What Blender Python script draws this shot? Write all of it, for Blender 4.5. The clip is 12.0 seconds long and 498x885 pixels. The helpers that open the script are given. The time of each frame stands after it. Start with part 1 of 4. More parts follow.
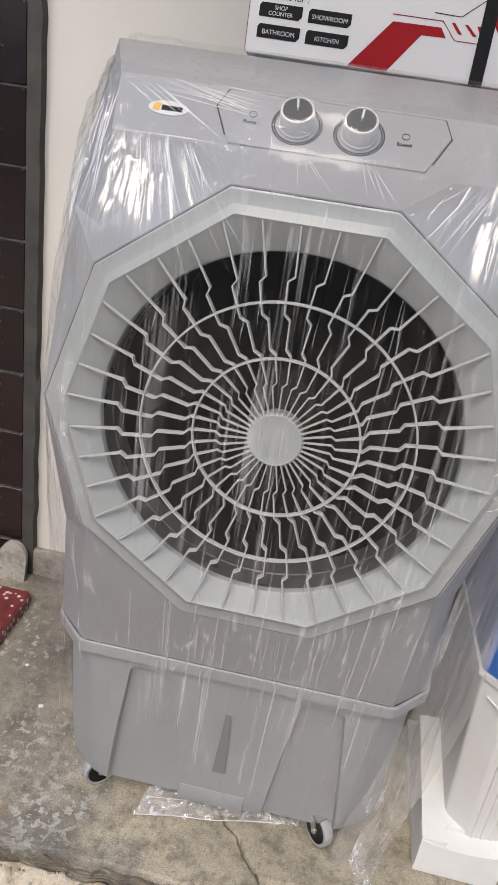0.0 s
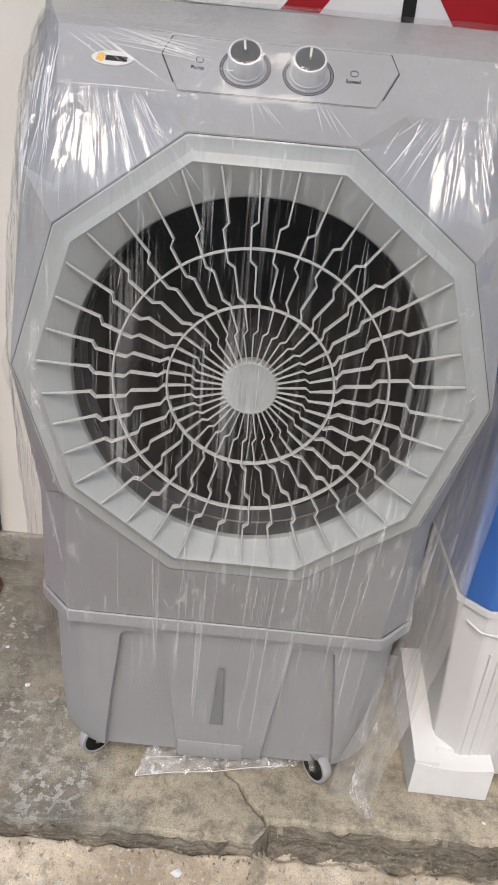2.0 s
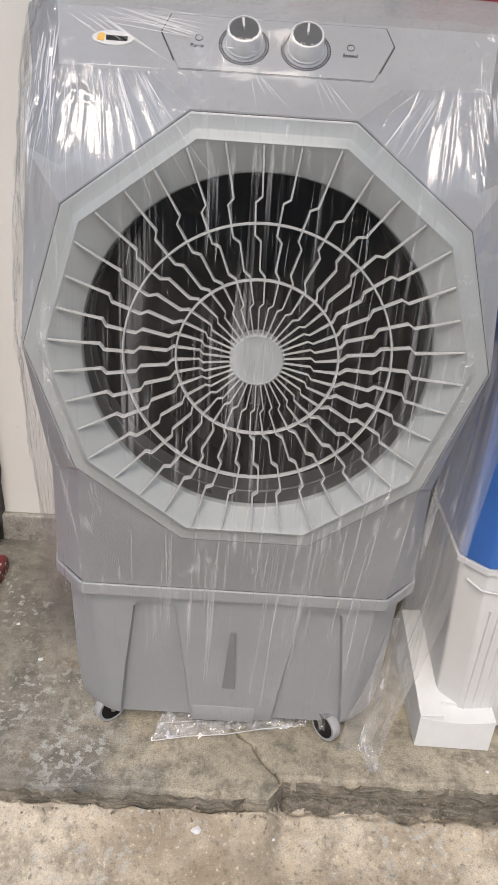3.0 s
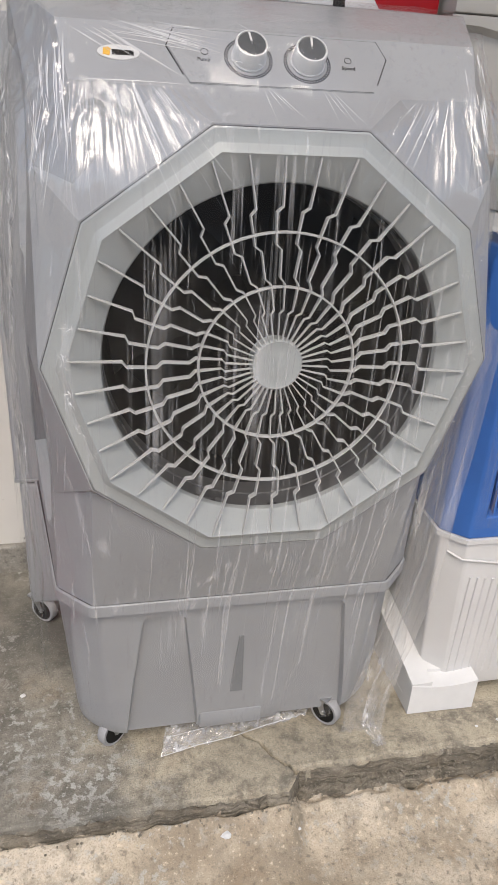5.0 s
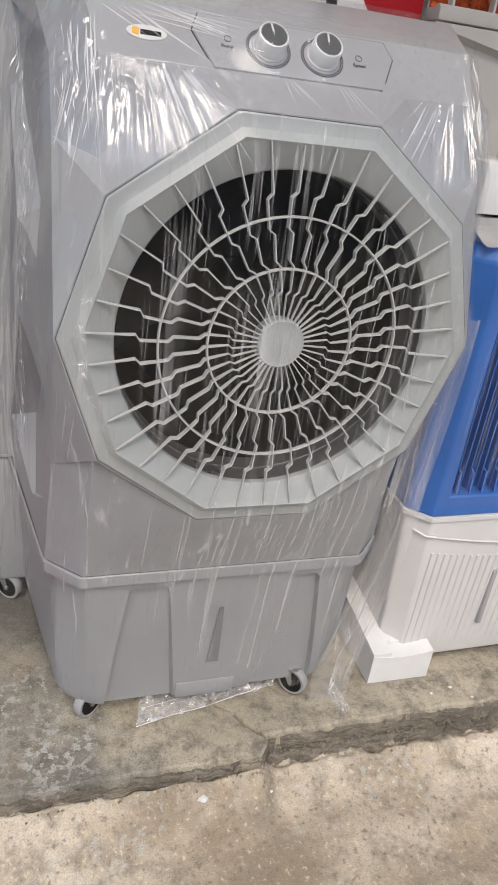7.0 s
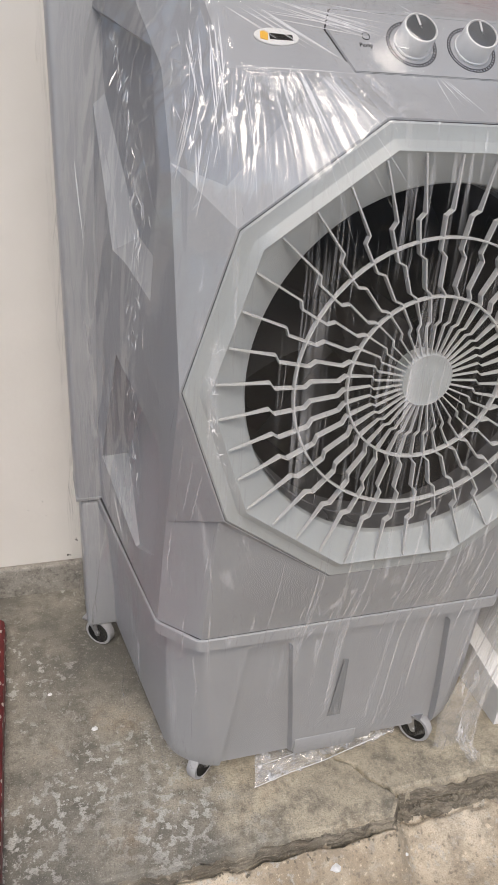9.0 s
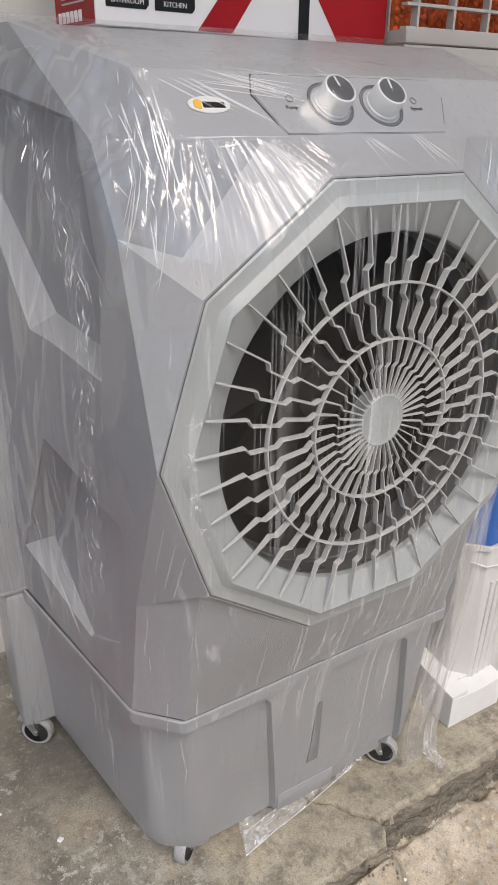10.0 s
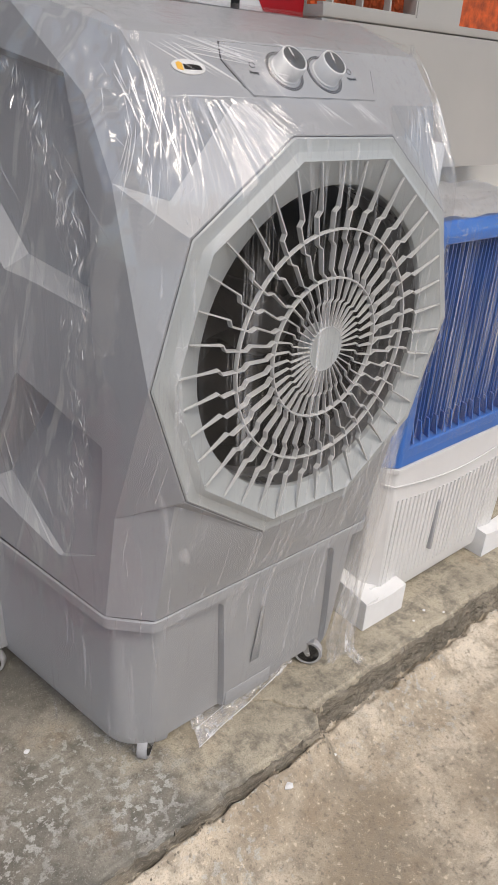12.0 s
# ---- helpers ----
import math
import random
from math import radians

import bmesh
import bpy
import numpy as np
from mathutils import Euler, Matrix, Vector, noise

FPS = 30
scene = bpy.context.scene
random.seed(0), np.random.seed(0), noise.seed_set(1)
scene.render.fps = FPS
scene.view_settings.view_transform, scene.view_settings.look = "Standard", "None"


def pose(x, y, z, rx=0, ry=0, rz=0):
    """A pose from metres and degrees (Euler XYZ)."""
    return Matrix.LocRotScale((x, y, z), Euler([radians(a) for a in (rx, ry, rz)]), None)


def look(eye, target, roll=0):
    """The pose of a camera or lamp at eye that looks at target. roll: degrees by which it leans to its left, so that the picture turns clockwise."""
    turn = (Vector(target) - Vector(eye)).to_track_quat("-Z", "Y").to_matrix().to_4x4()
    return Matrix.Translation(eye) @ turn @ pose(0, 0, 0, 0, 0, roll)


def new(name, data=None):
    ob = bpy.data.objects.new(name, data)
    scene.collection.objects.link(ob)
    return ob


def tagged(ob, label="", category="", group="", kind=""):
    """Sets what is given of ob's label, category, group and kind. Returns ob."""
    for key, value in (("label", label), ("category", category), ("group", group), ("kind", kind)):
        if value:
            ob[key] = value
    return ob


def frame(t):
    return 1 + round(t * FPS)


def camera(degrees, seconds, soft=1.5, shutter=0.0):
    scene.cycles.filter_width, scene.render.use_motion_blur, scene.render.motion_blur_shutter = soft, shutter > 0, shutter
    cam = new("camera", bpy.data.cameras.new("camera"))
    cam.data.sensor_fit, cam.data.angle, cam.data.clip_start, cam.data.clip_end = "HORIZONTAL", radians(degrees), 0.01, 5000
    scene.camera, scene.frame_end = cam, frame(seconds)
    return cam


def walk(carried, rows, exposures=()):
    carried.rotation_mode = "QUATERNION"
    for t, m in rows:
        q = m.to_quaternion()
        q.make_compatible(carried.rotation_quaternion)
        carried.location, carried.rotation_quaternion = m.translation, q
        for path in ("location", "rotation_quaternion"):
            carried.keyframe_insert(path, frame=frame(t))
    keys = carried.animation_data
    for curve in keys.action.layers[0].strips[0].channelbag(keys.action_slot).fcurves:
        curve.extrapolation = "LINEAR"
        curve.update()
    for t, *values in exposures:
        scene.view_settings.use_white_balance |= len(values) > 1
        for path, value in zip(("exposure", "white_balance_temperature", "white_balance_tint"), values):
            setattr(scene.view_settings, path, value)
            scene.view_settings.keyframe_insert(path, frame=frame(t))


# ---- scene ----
cam = camera(38.0, 12.0)
PATH = [
    (0, (0.061, -0.957, 1.339), (-0.126, 0.865, 0.534), 8.5),
    (0.5, (0.021, -0.985, 1.344), (-0.095, 0.878, 0.627), 8.4),
    (1, (0.015, -0.996, 1.322), (-0.02, 0.86, 0.578), 7.4),
    (1.5, (0.014, -0.998, 1.327), (0.005, 0.84, 0.538), 6.0),
    (2, (0.015, -0.984, 1.31), (-0.002, 0.821, 0.449), 5.3),
    (2.5, (0.001, -0.999, 1.304), (-0.018, 0.784, 0.399), 5.0),
    (3, (-0.018, -1.021, 1.313), (0.008, 0.758, 0.399), 4.0),
    (3.5, (-0.047, -1.074, 1.326), (0.046, 0.712, 0.43), 2.2),
    (5.5, (-0.351, -1.002, 1.314), (0.163, 0.708, 0.412), 5.4),
    (6, (-0.402, -1.011, 1.314), (0.19, 0.667, 0.402), 7.4),
    (6.5, (-0.411, -1.045, 1.307), (0.208, 0.631, 0.407), 8.1),
    (8.5, (-0.45, -0.923, 1.3), (0.118, 0.769, 0.397), 5.0),
    (9, (-0.52, -0.84, 1.311), (0.015, 0.849, 0.383), 3.7),
    (9.5, (-0.593, -0.747, 1.325), (0.079, 0.909, 0.426), 0.3),
    (10, (-0.668, -0.725, 1.339), (0.284, 0.819, 0.496), 0.6),
    (10.5, (-0.736, -0.717, 1.344), (0.32, 0.756, 0.499), 0.3),
    (11, (-0.779, -0.745, 1.326), (0.354, 0.618, 0.398), 1.0),
    (11.5, (-0.836, -0.774, 1.345), (0.352, 0.541, 0.418), 2.8),
    (12, (-0.875, -0.786, 1.34), (0.328, 0.525, 0.428), 3.8),
]
walk(cam, [(t, look(eye, target, roll)) for t, eye, target, roll in PATH])

# ---- light ----
SUN_DIR = Vector((-0.12, -0.62, 0.84))          # from the place towards the sun
world = bpy.data.worlds.new("sky")
scene.world = world
world.use_nodes = True
wn = world.node_tree
sky = wn.nodes.new("ShaderNodeTexSky")
sky.sky_type = "NISHITA"
sky.sun_disc = False
sky.sun_elevation = math.atan2(SUN_DIR.z, math.hypot(SUN_DIR.x, SUN_DIR.y))
sky.sun_rotation = math.atan2(SUN_DIR.x, SUN_DIR.y)
sky.air_density, sky.dust_density, sky.ozone_density = 1.0, 2.8, 0.75
wn.links.new(sky.outputs[0], wn.nodes["Background"].inputs[0])
wn.nodes["Background"].inputs[1].default_value = 0.125
sun_data = bpy.data.lights.new("sun", "SUN")
sun_data.energy, sun_data.angle, sun_data.color = 1.15, radians(32), (1.0, 0.92, 0.82)
sun = new("sun", sun_data)
sun.matrix_world = look(SUN_DIR * 10, (0, 0, 0))
scene.view_settings.exposure = 0.55
scene.cycles.transparent_max_bounces = 24

# ---- materials ----
def mat(name):
    m = bpy.data.materials.new(name)
    m.use_nodes = True
    t = m.node_tree
    return m, t, t.nodes["Principled BSDF"]


def node(t, kind, **values):
    n = t.nodes.new("ShaderNode" + kind)
    for key, value in values.items():
        n.inputs[key.replace("_", " ")].default_value = value
    return n


def coords(t, scale=(1, 1, 1)):
    c = t.nodes.new("ShaderNodeTexCoord")
    m = t.nodes.new("ShaderNodeMapping")
    m.inputs["Scale"].default_value = scale
    t.links.new(c.outputs["Object"], m.inputs["Vector"])
    return m.outputs[0]


def noise_tex(t, vec, scale, detail=4.0, rough=0.55):
    n = node(t, "TexNoise", Scale=scale, Detail=detail, Roughness=rough)
    t.links.new(vec, n.inputs["Vector"])
    return n.outputs[0]


def ramp(t, value, stops):
    r = t.nodes.new("ShaderNodeValToRGB")
    e = r.color_ramp.elements
    while len(e) < len(stops):
        e.new(0.5)
    for el, (pos, col) in zip(e, stops):
        el.position = pos
        el.color = (*col, 1) if len(col) == 3 else col
    t.links.new(value, r.inputs[0])
    return r.outputs[0]


def mix(t, fac, a, b):
    m = t.nodes.new("ShaderNodeMix")
    m.data_type = "RGBA"
    for sock, v in ((m.inputs[0], fac), (m.inputs[6], a), (m.inputs[7], b)):
        if isinstance(v, (int, float)):
            sock.default_value = v
        elif isinstance(v, tuple):
            sock.default_value = (*v, 1)
        else:
            t.links.new(v, sock)
    return m.outputs[2]


def bump(t, p, height, strength, distance=0.002):
    b = node(t, "Bump", Strength=strength, Distance=distance)
    t.links.new(height, b.inputs["Height"])
    t.links.new(b.outputs[0], p.inputs["Normal"])
    return b


def plain(name, col, rough=0.5, vary=0.12, scale=9.0, grain=0.15, metal=0.0, spec=0.5):
    """A surface with cloudy wear and fine grain."""
    m, t, p = mat(name)
    v = coords(t)
    big = noise_tex(t, v, scale)
    fine = noise_tex(t, v, scale * 40, 2.0)
    lo = tuple(c * (1 - vary) for c in col)
    hi = tuple(min(1, c * (1 + vary)) for c in col)
    t.links.new(ramp(t, big, [(0.3, lo), (0.7, hi)]), p.inputs["Base Color"])
    r = ramp(t, big, [(0.3, (rough * 0.85,) * 3), (0.7, (min(1, rough * 1.15),) * 3)])
    t.links.new(r, p.inputs["Roughness"])
    p.inputs["Metallic"].default_value = metal
    p.inputs["Specular IOR Level"].default_value = spec
    bump(t, p, fine, grain, 0.0004)
    return m


GREY = plain("grey_plastic", (0.312, 0.320, 0.330), 0.42, 0.06, 5.0)
GREY_DEEP = plain("grey_recess_plastic", (0.28, 0.285, 0.29), 0.5, 0.06, 5.0)
SHROUD = plain("shroud_plastic", (0.345, 0.362, 0.358), 0.38, 0.05, 5.0)
RIB = plain("rib_plastic", (0.44, 0.44, 0.43), 0.35, 0.05, 6.0)
# the housing's grey plastic, darkened for the shade inside the duct
DUCT_SHADED = plain("shaded_duct_plastic", (0.11, 0.11, 0.112), 0.3, 0.2, 12.0)
# near-black base colour holds the shade of deep hollows
SHADE_DARK = plain("chamber_shade_plastic", (0.008, 0.007, 0.007), 0.6, 0.3, 12.0)
SEAM = plain("dark_seam", (0.03, 0.03, 0.035), 0.7, 0.2)
WHITE_PL = plain("white_plastic", (0.64, 0.635, 0.625), 0.35, 0.03)
OFFWHITE = plain("offwhite_plastic", (0.70, 0.70, 0.69), 0.4, 0.04)
KNOB_CAP = plain("charcoal_knob_cap", (0.09, 0.095, 0.10), 0.35, 0.1)
BLACK = plain("black_print", (0.010, 0.010, 0.010), 0.5, 0.2, 9.0, 0.15, 0.0, 0.2)
BLUE = plain("blue_plastic", (0.035, 0.13, 0.42), 0.35, 0.12, 6.0)
FOAM = plain("white_foam", (0.70, 0.70, 0.69), 0.85, 0.03, 30.0, 0.6)
RUBBER = plain("grey_wheel_rubber", (0.36, 0.36, 0.365), 0.6, 0.15, 20)
STEEL = plain("zinc_steel", (0.50, 0.51, 0.53), 0.35, 0.1, 20, metal=0.9)
CARD = plain("white_carton", (0.74, 0.72, 0.71), 0.5, 0.03, 4.0, 0.2)
CARD_RED = plain("red_carton_print", (0.29, 0.006, 0.010), 0.45, 0.2, 3.0, 0.2, 0.0, 0.2)
ORANGE = plain("orange_print", (0.55, 0.16, 0.05), 0.4, 0.1)
GREEN = plain("green_print", (0.16, 0.36, 0.03), 0.45, 0.1)
PRINT_GREY = plain("grey_print", (0.33, 0.33, 0.34), 0.45, 0.06)
HONEY = plain("orange_honeycomb_pad", (0.55, 0.10, 0.025), 0.8, 0.5, 40.0, 0.8)
UPPER = plain("warm_grey_plastic", (0.44, 0.42, 0.385), 0.45, 0.05, 4.0)
WINDOW = plain("smoked_level_window", (0.20, 0.21, 0.22), 0.15, 0.1)
UNSEEN_CANOPY = plain("unseen_canopy_paint", (0.40, 0.33, 0.26), 0.8, 0.1, 2.0)


def wall_paint():
    m, t, p = mat("dirty_white_wall_paint")
    v = coords(t)
    big = noise_tex(t, v, 2.2, 6)
    col = ramp(t, big, [(0.25, (0.63, 0.61, 0.56)), (0.7, (0.71, 0.69, 0.645))])
    spots = ramp(t, noise_tex(t, v, 38, 3), [(0.27, (0.12, 0.11, 0.10)), (0.30, (1, 1, 1))])
    mask = ramp(t, noise_tex(t, v, 3.0, 2), [(0.52, (0, 0, 0)), (0.62, (1, 1, 1))])
    spotted = mix(t, mask, (1.0, 1.0, 1.0), spots)
    mul = t.nodes.new("ShaderNodeMix")
    mul.data_type, mul.blend_type = "RGBA", "MULTIPLY"
    mul.inputs[0].default_value = 1.0
    t.links.new(col, mul.inputs[6])
    t.links.new(spotted, mul.inputs[7])
    t.links.new(mul.outputs[2], p.inputs["Base Color"])
    p.inputs["Roughness"].default_value = 0.7
    bump(t, p, noise_tex(t, v, 60, 5), 0.25, 0.002)
    return m


def concrete(name, base, dark, light, flakes, seedshift=0.0, beige=None, pitted=1.0, strata=0.0):
    """Worn cement: stains, paint flakes, fine aggregate."""
    m, t, p = mat(name)
    c = t.nodes.new("ShaderNodeTexCoord")
    mp = t.nodes.new("ShaderNodeMapping")
    mp.inputs["Location"].default_value = (seedshift, seedshift * 2, 0)
    t.links.new(c.outputs["Object"], mp.inputs["Vector"])
    v = mp.outputs[0]
    big = noise_tex(t, v, 2.6, 8, 0.62)
    col = ramp(t, big, [(0.40, dark), (0.51, base), (0.62, light)])
    away = None
    if beige:
        sep = t.nodes.new("ShaderNodeSeparateXYZ")
        t.links.new(c.outputs["Object"], sep.inputs[0])
        wob = t.nodes.new("ShaderNodeMath")
        wob.operation, wob.inputs[1].default_value = "MULTIPLY_ADD", 0.9
        t.links.new(noise_tex(t, v, 5.0, 5, 0.6), wob.inputs[0])
        t.links.new(sep.outputs[0], wob.inputs[2])
        away = ramp(t, wob.outputs[0], [(0.14, (0, 0, 0)), (0.34, (1, 1, 1))])
        col = mix(t, away, col, ramp(t, big, [(0.38, tuple(x * 0.78 for x in beige)), (0.52, beige), (0.66, tuple(x * 1.15 for x in beige))]))
    mid = noise_tex(t, v, 17, 8, 0.7)
    col = mix(t, ramp(t, mid, [(0.46, (0, 0, 0)), (0.64, (0.8, 0.8, 0.8))]), col, tuple(x * 0.5 for x in base))
    rust = noise_tex(t, v, 5.5, 5, 0.6)
    col = mix(t, ramp(t, rust, [(0.58, (0, 0, 0)), (0.75, (0.5, 0.5, 0.5))]), col, (0.27, 0.18, 0.10))
    fl = noise_tex(t, v, 46, 4, 0.6)
    where = noise_tex(t, v, 3.3, 3, 0.5)
    m2 = t.nodes.new("ShaderNodeMath")
    m2.operation = "MULTIPLY"
    if beige:                                   # the old skin peels most along the front
        front = t.nodes.new("ShaderNodeSeparateXYZ")
        t.links.new(c.outputs["Object"], front.inputs[0])
        peel = t.nodes.new("ShaderNodeMath")
        peel.operation = "ADD"
        t.links.new(ramp(t, front.outputs[1], [(0.0, (0.05,) * 3), (0.12, (0.035,) * 3), (0.24, (0, 0, 0))]), peel.inputs[0])
        t.links.new(fl, peel.inputs[1])
        fl = peel.outputs[0]
        peel2 = t.nodes.new("ShaderNodeMath")
        peel2.operation = "ADD"
        t.links.new(ramp(t, front.outputs[1], [(0.0, (0.05,) * 3), (0.22, (0, 0, 0))]), peel2.inputs[0])
        t.links.new(where, peel2.inputs[1])
        where = peel2.outputs[0]
    t.links.new(ramp(t, fl, [(0.56, (0, 0, 0)), (0.60, (1, 1, 1))]), m2.inputs[0])
    t.links.new(ramp(t, where, [(0.46, (0, 0, 0)), (0.60, (flakes,) * 3)]), m2.inputs[1])
    flake = m2.outputs[0]
    if away is not None:
        flake = mix(t, away, flake, (0.0, 0.0, 0.0))
    col = mix(t, flake, col, (0.43, 0.42, 0.38))
    grit = noise_tex(t, v, 320, 2, 0.5)
    col = mix(t, ramp(t, grit, [(0.3, (0.55, 0.55, 0.55)), (0.5, (0, 0, 0))]), col, tuple(x * 0.5 for x in base))
    col = mix(t, ramp(t, grit, [(0.62, (0, 0, 0)), (0.74, (0.5, 0.5, 0.5))]), col, (0.60, 0.56, 0.50))
    speck = noise_tex(t, v, 170, 3, 0.6)
    col = mix(t, ramp(t, speck, [(0.61, (0, 0, 0)), (0.68, (0.5 * pitted,) * 3)]), col, tuple(x * 0.3 for x in base))
    pits = noise_tex(t, v, 80, 4, 0.65)
    col = mix(t, ramp(t, pits, [(0.58, (0, 0, 0)), (0.66, (0.75 * pitted,) * 3)]), col, tuple(x * 0.35 for x in base))
    col = mix(t, ramp(t, pits, [(0.33, (0.6 * pitted,) * 3), (0.40, (0, 0, 0))]), col, tuple(min(1, x * 1.5) for x in base))
    layer = None
    if strata:                                  # crumbling layers in a broken face
        layer = noise_tex(t, coords(t, (16, 30, 150)), 1.0, 5, 0.65)
        col = mix(t, ramp(t, layer, [(0.40, (strata,) * 3), (0.50, (0, 0, 0))]), col, tuple(x * 0.22 for x in base))
        col = mix(t, ramp(t, layer, [(0.58, (0, 0, 0)), (0.68, (strata * 0.7,) * 3)]), col, tuple(min(1, x * 1.7) for x in base))
    t.links.new(col, p.inputs["Base Color"])
    t.links.new(ramp(t, mid, [(0.3, (0.55,) * 3), (0.7, (0.9,) * 3)]), p.inputs["Roughness"])
    add = t.nodes.new("ShaderNodeMath")
    add.operation = "ADD"
    t.links.new(mid, add.inputs[0])
    t.links.new(grit, add.inputs[1])
    rough_face = bump(t, p, add.outputs[0], 0.5, 0.003)
    if layer is not None:
        deep = node(t, "Bump", Strength=0.9, Distance=0.008)
        t.links.new(layer, deep.inputs["Height"])
        t.links.new(deep.outputs[0], rough_face.inputs["Normal"])
    return m


def terrazzo():
    m, t, p = mat("red_terrazzo")
    v = coords(t)
    vo = node(t, "TexVoronoi", Scale=75.0)
    t.links.new(v, vo.inputs["Vector"])
    hsv = t.nodes.new("ShaderNodeSeparateColor")
    t.links.new(vo.outputs["Color"], hsv.inputs[0])
    chip = ramp(t, hsv.outputs[0], [(0.70, (0, 0, 0)), (0.72, (1, 1, 1))])
    edge = ramp(t, vo.outputs["Distance"], [(0.42, (1, 1, 1)), (0.5, (0, 0, 0))])
    mm = t.nodes.new("ShaderNodeMath")
    mm.operation = "MULTIPLY"
    t.links.new(chip, mm.inputs[0])
    t.links.new(edge, mm.inputs[1])
    red = ramp(t, noise_tex(t, v, 25, 5), [(0.3, (0.10, 0.018, 0.02)), (0.7, (0.20, 0.035, 0.035))])
    t.links.new(mix(t, mm.outputs[0], red, (0.62, 0.55, 0.50)), p.inputs["Base Color"])
    p.inputs["Roughness"].default_value = 0.4
    bump(t, p, noise_tex(t, v, 90, 3), 0.2, 0.002)
    return m


def tile_glaze():
    m, t, p = mat("dark_brown_tile_glaze")
    v = coords(t)
    info = t.nodes.new("ShaderNodeObjectInfo")
    a = ramp(t, info.outputs["Random"], [(0.0, (0.010, 0.006, 0.006)), (1.0, (0.020, 0.012, 0.011))])
    dust = ramp(t, noise_tex(t, v, 70, 6, 0.7), [(0.66, (0, 0, 0)), (0.72, (0.5, 0.5, 0.5))])
    t.links.new(mix(t, dust, a, (0.35, 0.33, 0.31)), p.inputs["Base Color"])
    t.links.new(ramp(t, noise_tex(t, v, 8, 4), [(0.3, (0.10,) * 3), (0.7, (0.3,) * 3)]), p.inputs["Roughness"])
    bump(t, p, noise_tex(t, v, 10, 2), 0.05, 0.002)
    return m


def film_material(name, haze, ior=1.5, rough=0.06, streak=(70, 70, 2.2), crinkle=1.0, white=0.35, layers=1.3):
    """Clear packing film: see-through and glossy, with fine creases whitened to stand for sheen."""
    m = bpy.data.materials.new(name)
    m.use_nodes = True
    t = m.node_tree
    t.nodes.remove(t.nodes["Principled BSDF"])
    out = t.nodes["Material Output"]
    clear = node(t, "BsdfTransparent", Color=(0.985, 0.985, 0.985, 1))
    glossy = node(t, "BsdfGlossy", Color=(1, 1, 1, 1), Roughness=rough)
    milky = node(t, "BsdfDiffuse", Color=(0.85, 0.85, 0.86, 1))
    fres = node(t, "LayerWeight", Blend=0.5)
    r0 = ((ior - 1) / (ior + 1)) ** 2 * layers
    curve = t.nodes.new("ShaderNodeMath")
    curve.operation, curve.inputs[1].default_value = "POWER", 4.0
    t.links.new(fres.outputs["Facing"], curve.inputs[0])
    gloss = t.nodes.new("ShaderNodeMath")
    gloss.operation, gloss.inputs[1].default_value, gloss.inputs[2].default_value = "MULTIPLY_ADD", 0.13, r0
    t.links.new(curve.outputs[0], gloss.inputs[0])
    c = t.nodes.new("ShaderNodeTexCoord")
    mp = t.nodes.new("ShaderNodeMapping")
    mp.inputs["Scale"].default_value = streak
    mp.inputs["Rotation"].default_value = (0, radians(4), 0)
    t.links.new(c.outputs["Object"], mp.inputs["Vector"])
    st = noise_tex(t, mp.outputs[0], 1.0, 3, 0.6)
    line = ramp(t, st, [(0.55, (0, 0, 0)), (0.66, (1, 1, 1))])
    patch = ramp(t, noise_tex(t, coords(t, (6, 6, 4)), 1.0, 2, 0.5), [(0.40, (0, 0, 0)), (0.60, (1, 1, 1))])
    both = t.nodes.new("ShaderNodeMath")
    both.operation = "MULTIPLY"
    t.links.new(line, both.inputs[0])
    t.links.new(patch, both.inputs[1])
    lump = noise_tex(t, coords(t, (13, 13, 6)), 1.0, 3, 0.5)
    b1 = node(t, "Bump", Strength=0.6 * crinkle, Distance=0.003)
    t.links.new(st, b1.inputs["Height"])
    b2 = node(t, "Bump", Strength=0.35 * crinkle, Distance=0.02)
    t.links.new(lump, b2.inputs["Height"])
    t.links.new(b1.outputs[0], b2.inputs["Normal"])
    for s in (glossy, fres):
        t.links.new(b2.outputs[0], s.inputs["Normal"])
    # milky white mixed in along the streaks paints their sheen
    hz = ramp(t, both.outputs[0], [(0.0, (haze,) * 3), (1.0, (white,) * 3)])
    m1 = t.nodes.new("ShaderNodeMixShader")
    t.links.new(hz, m1.inputs[0])
    t.links.new(clear.outputs[0], m1.inputs[1])
    t.links.new(milky.outputs[0], m1.inputs[2])
    m2 = t.nodes.new("ShaderNodeMixShader")
    t.links.new(gloss.outputs[0], m2.inputs[0])
    t.links.new(m1.outputs[0], m2.inputs[1])
    t.links.new(glossy.outputs[0], m2.inputs[2])
    t.links.new(m2.outputs[0], out.inputs["Surface"])
    return m


WALL = wall_paint()
TILE = tile_glaze()
TERRAZZO = terrazzo()
PAVE = concrete("worn_cement_floor", (0.240, 0.222, 0.182), (0.115, 0.11, 0.093), (0.32, 0.295, 0.24), 1.0, 0.0, (0.43, 0.38, 0.285), 0.55)
ROAD = concrete("coarse_cement_ground", (0.49, 0.415, 0.308), (0.30, 0.24, 0.165), (0.63, 0.555, 0.44), 0.7, 3.7)
# broken cement, its colour darkened for dirt and for shade along the step
BROKEN = concrete("broken_cement_edge", (0.30, 0.265, 0.205), (0.18, 0.158, 0.12), (0.42, 0.37, 0.29), 0.0, 5.1, None, 0.8, 0.55)
PLINTH = concrete("cement_skirting", (0.33, 0.31, 0.27), (0.24, 0.22, 0.19), (0.42, 0.39, 0.34), 0.2, 9.1)
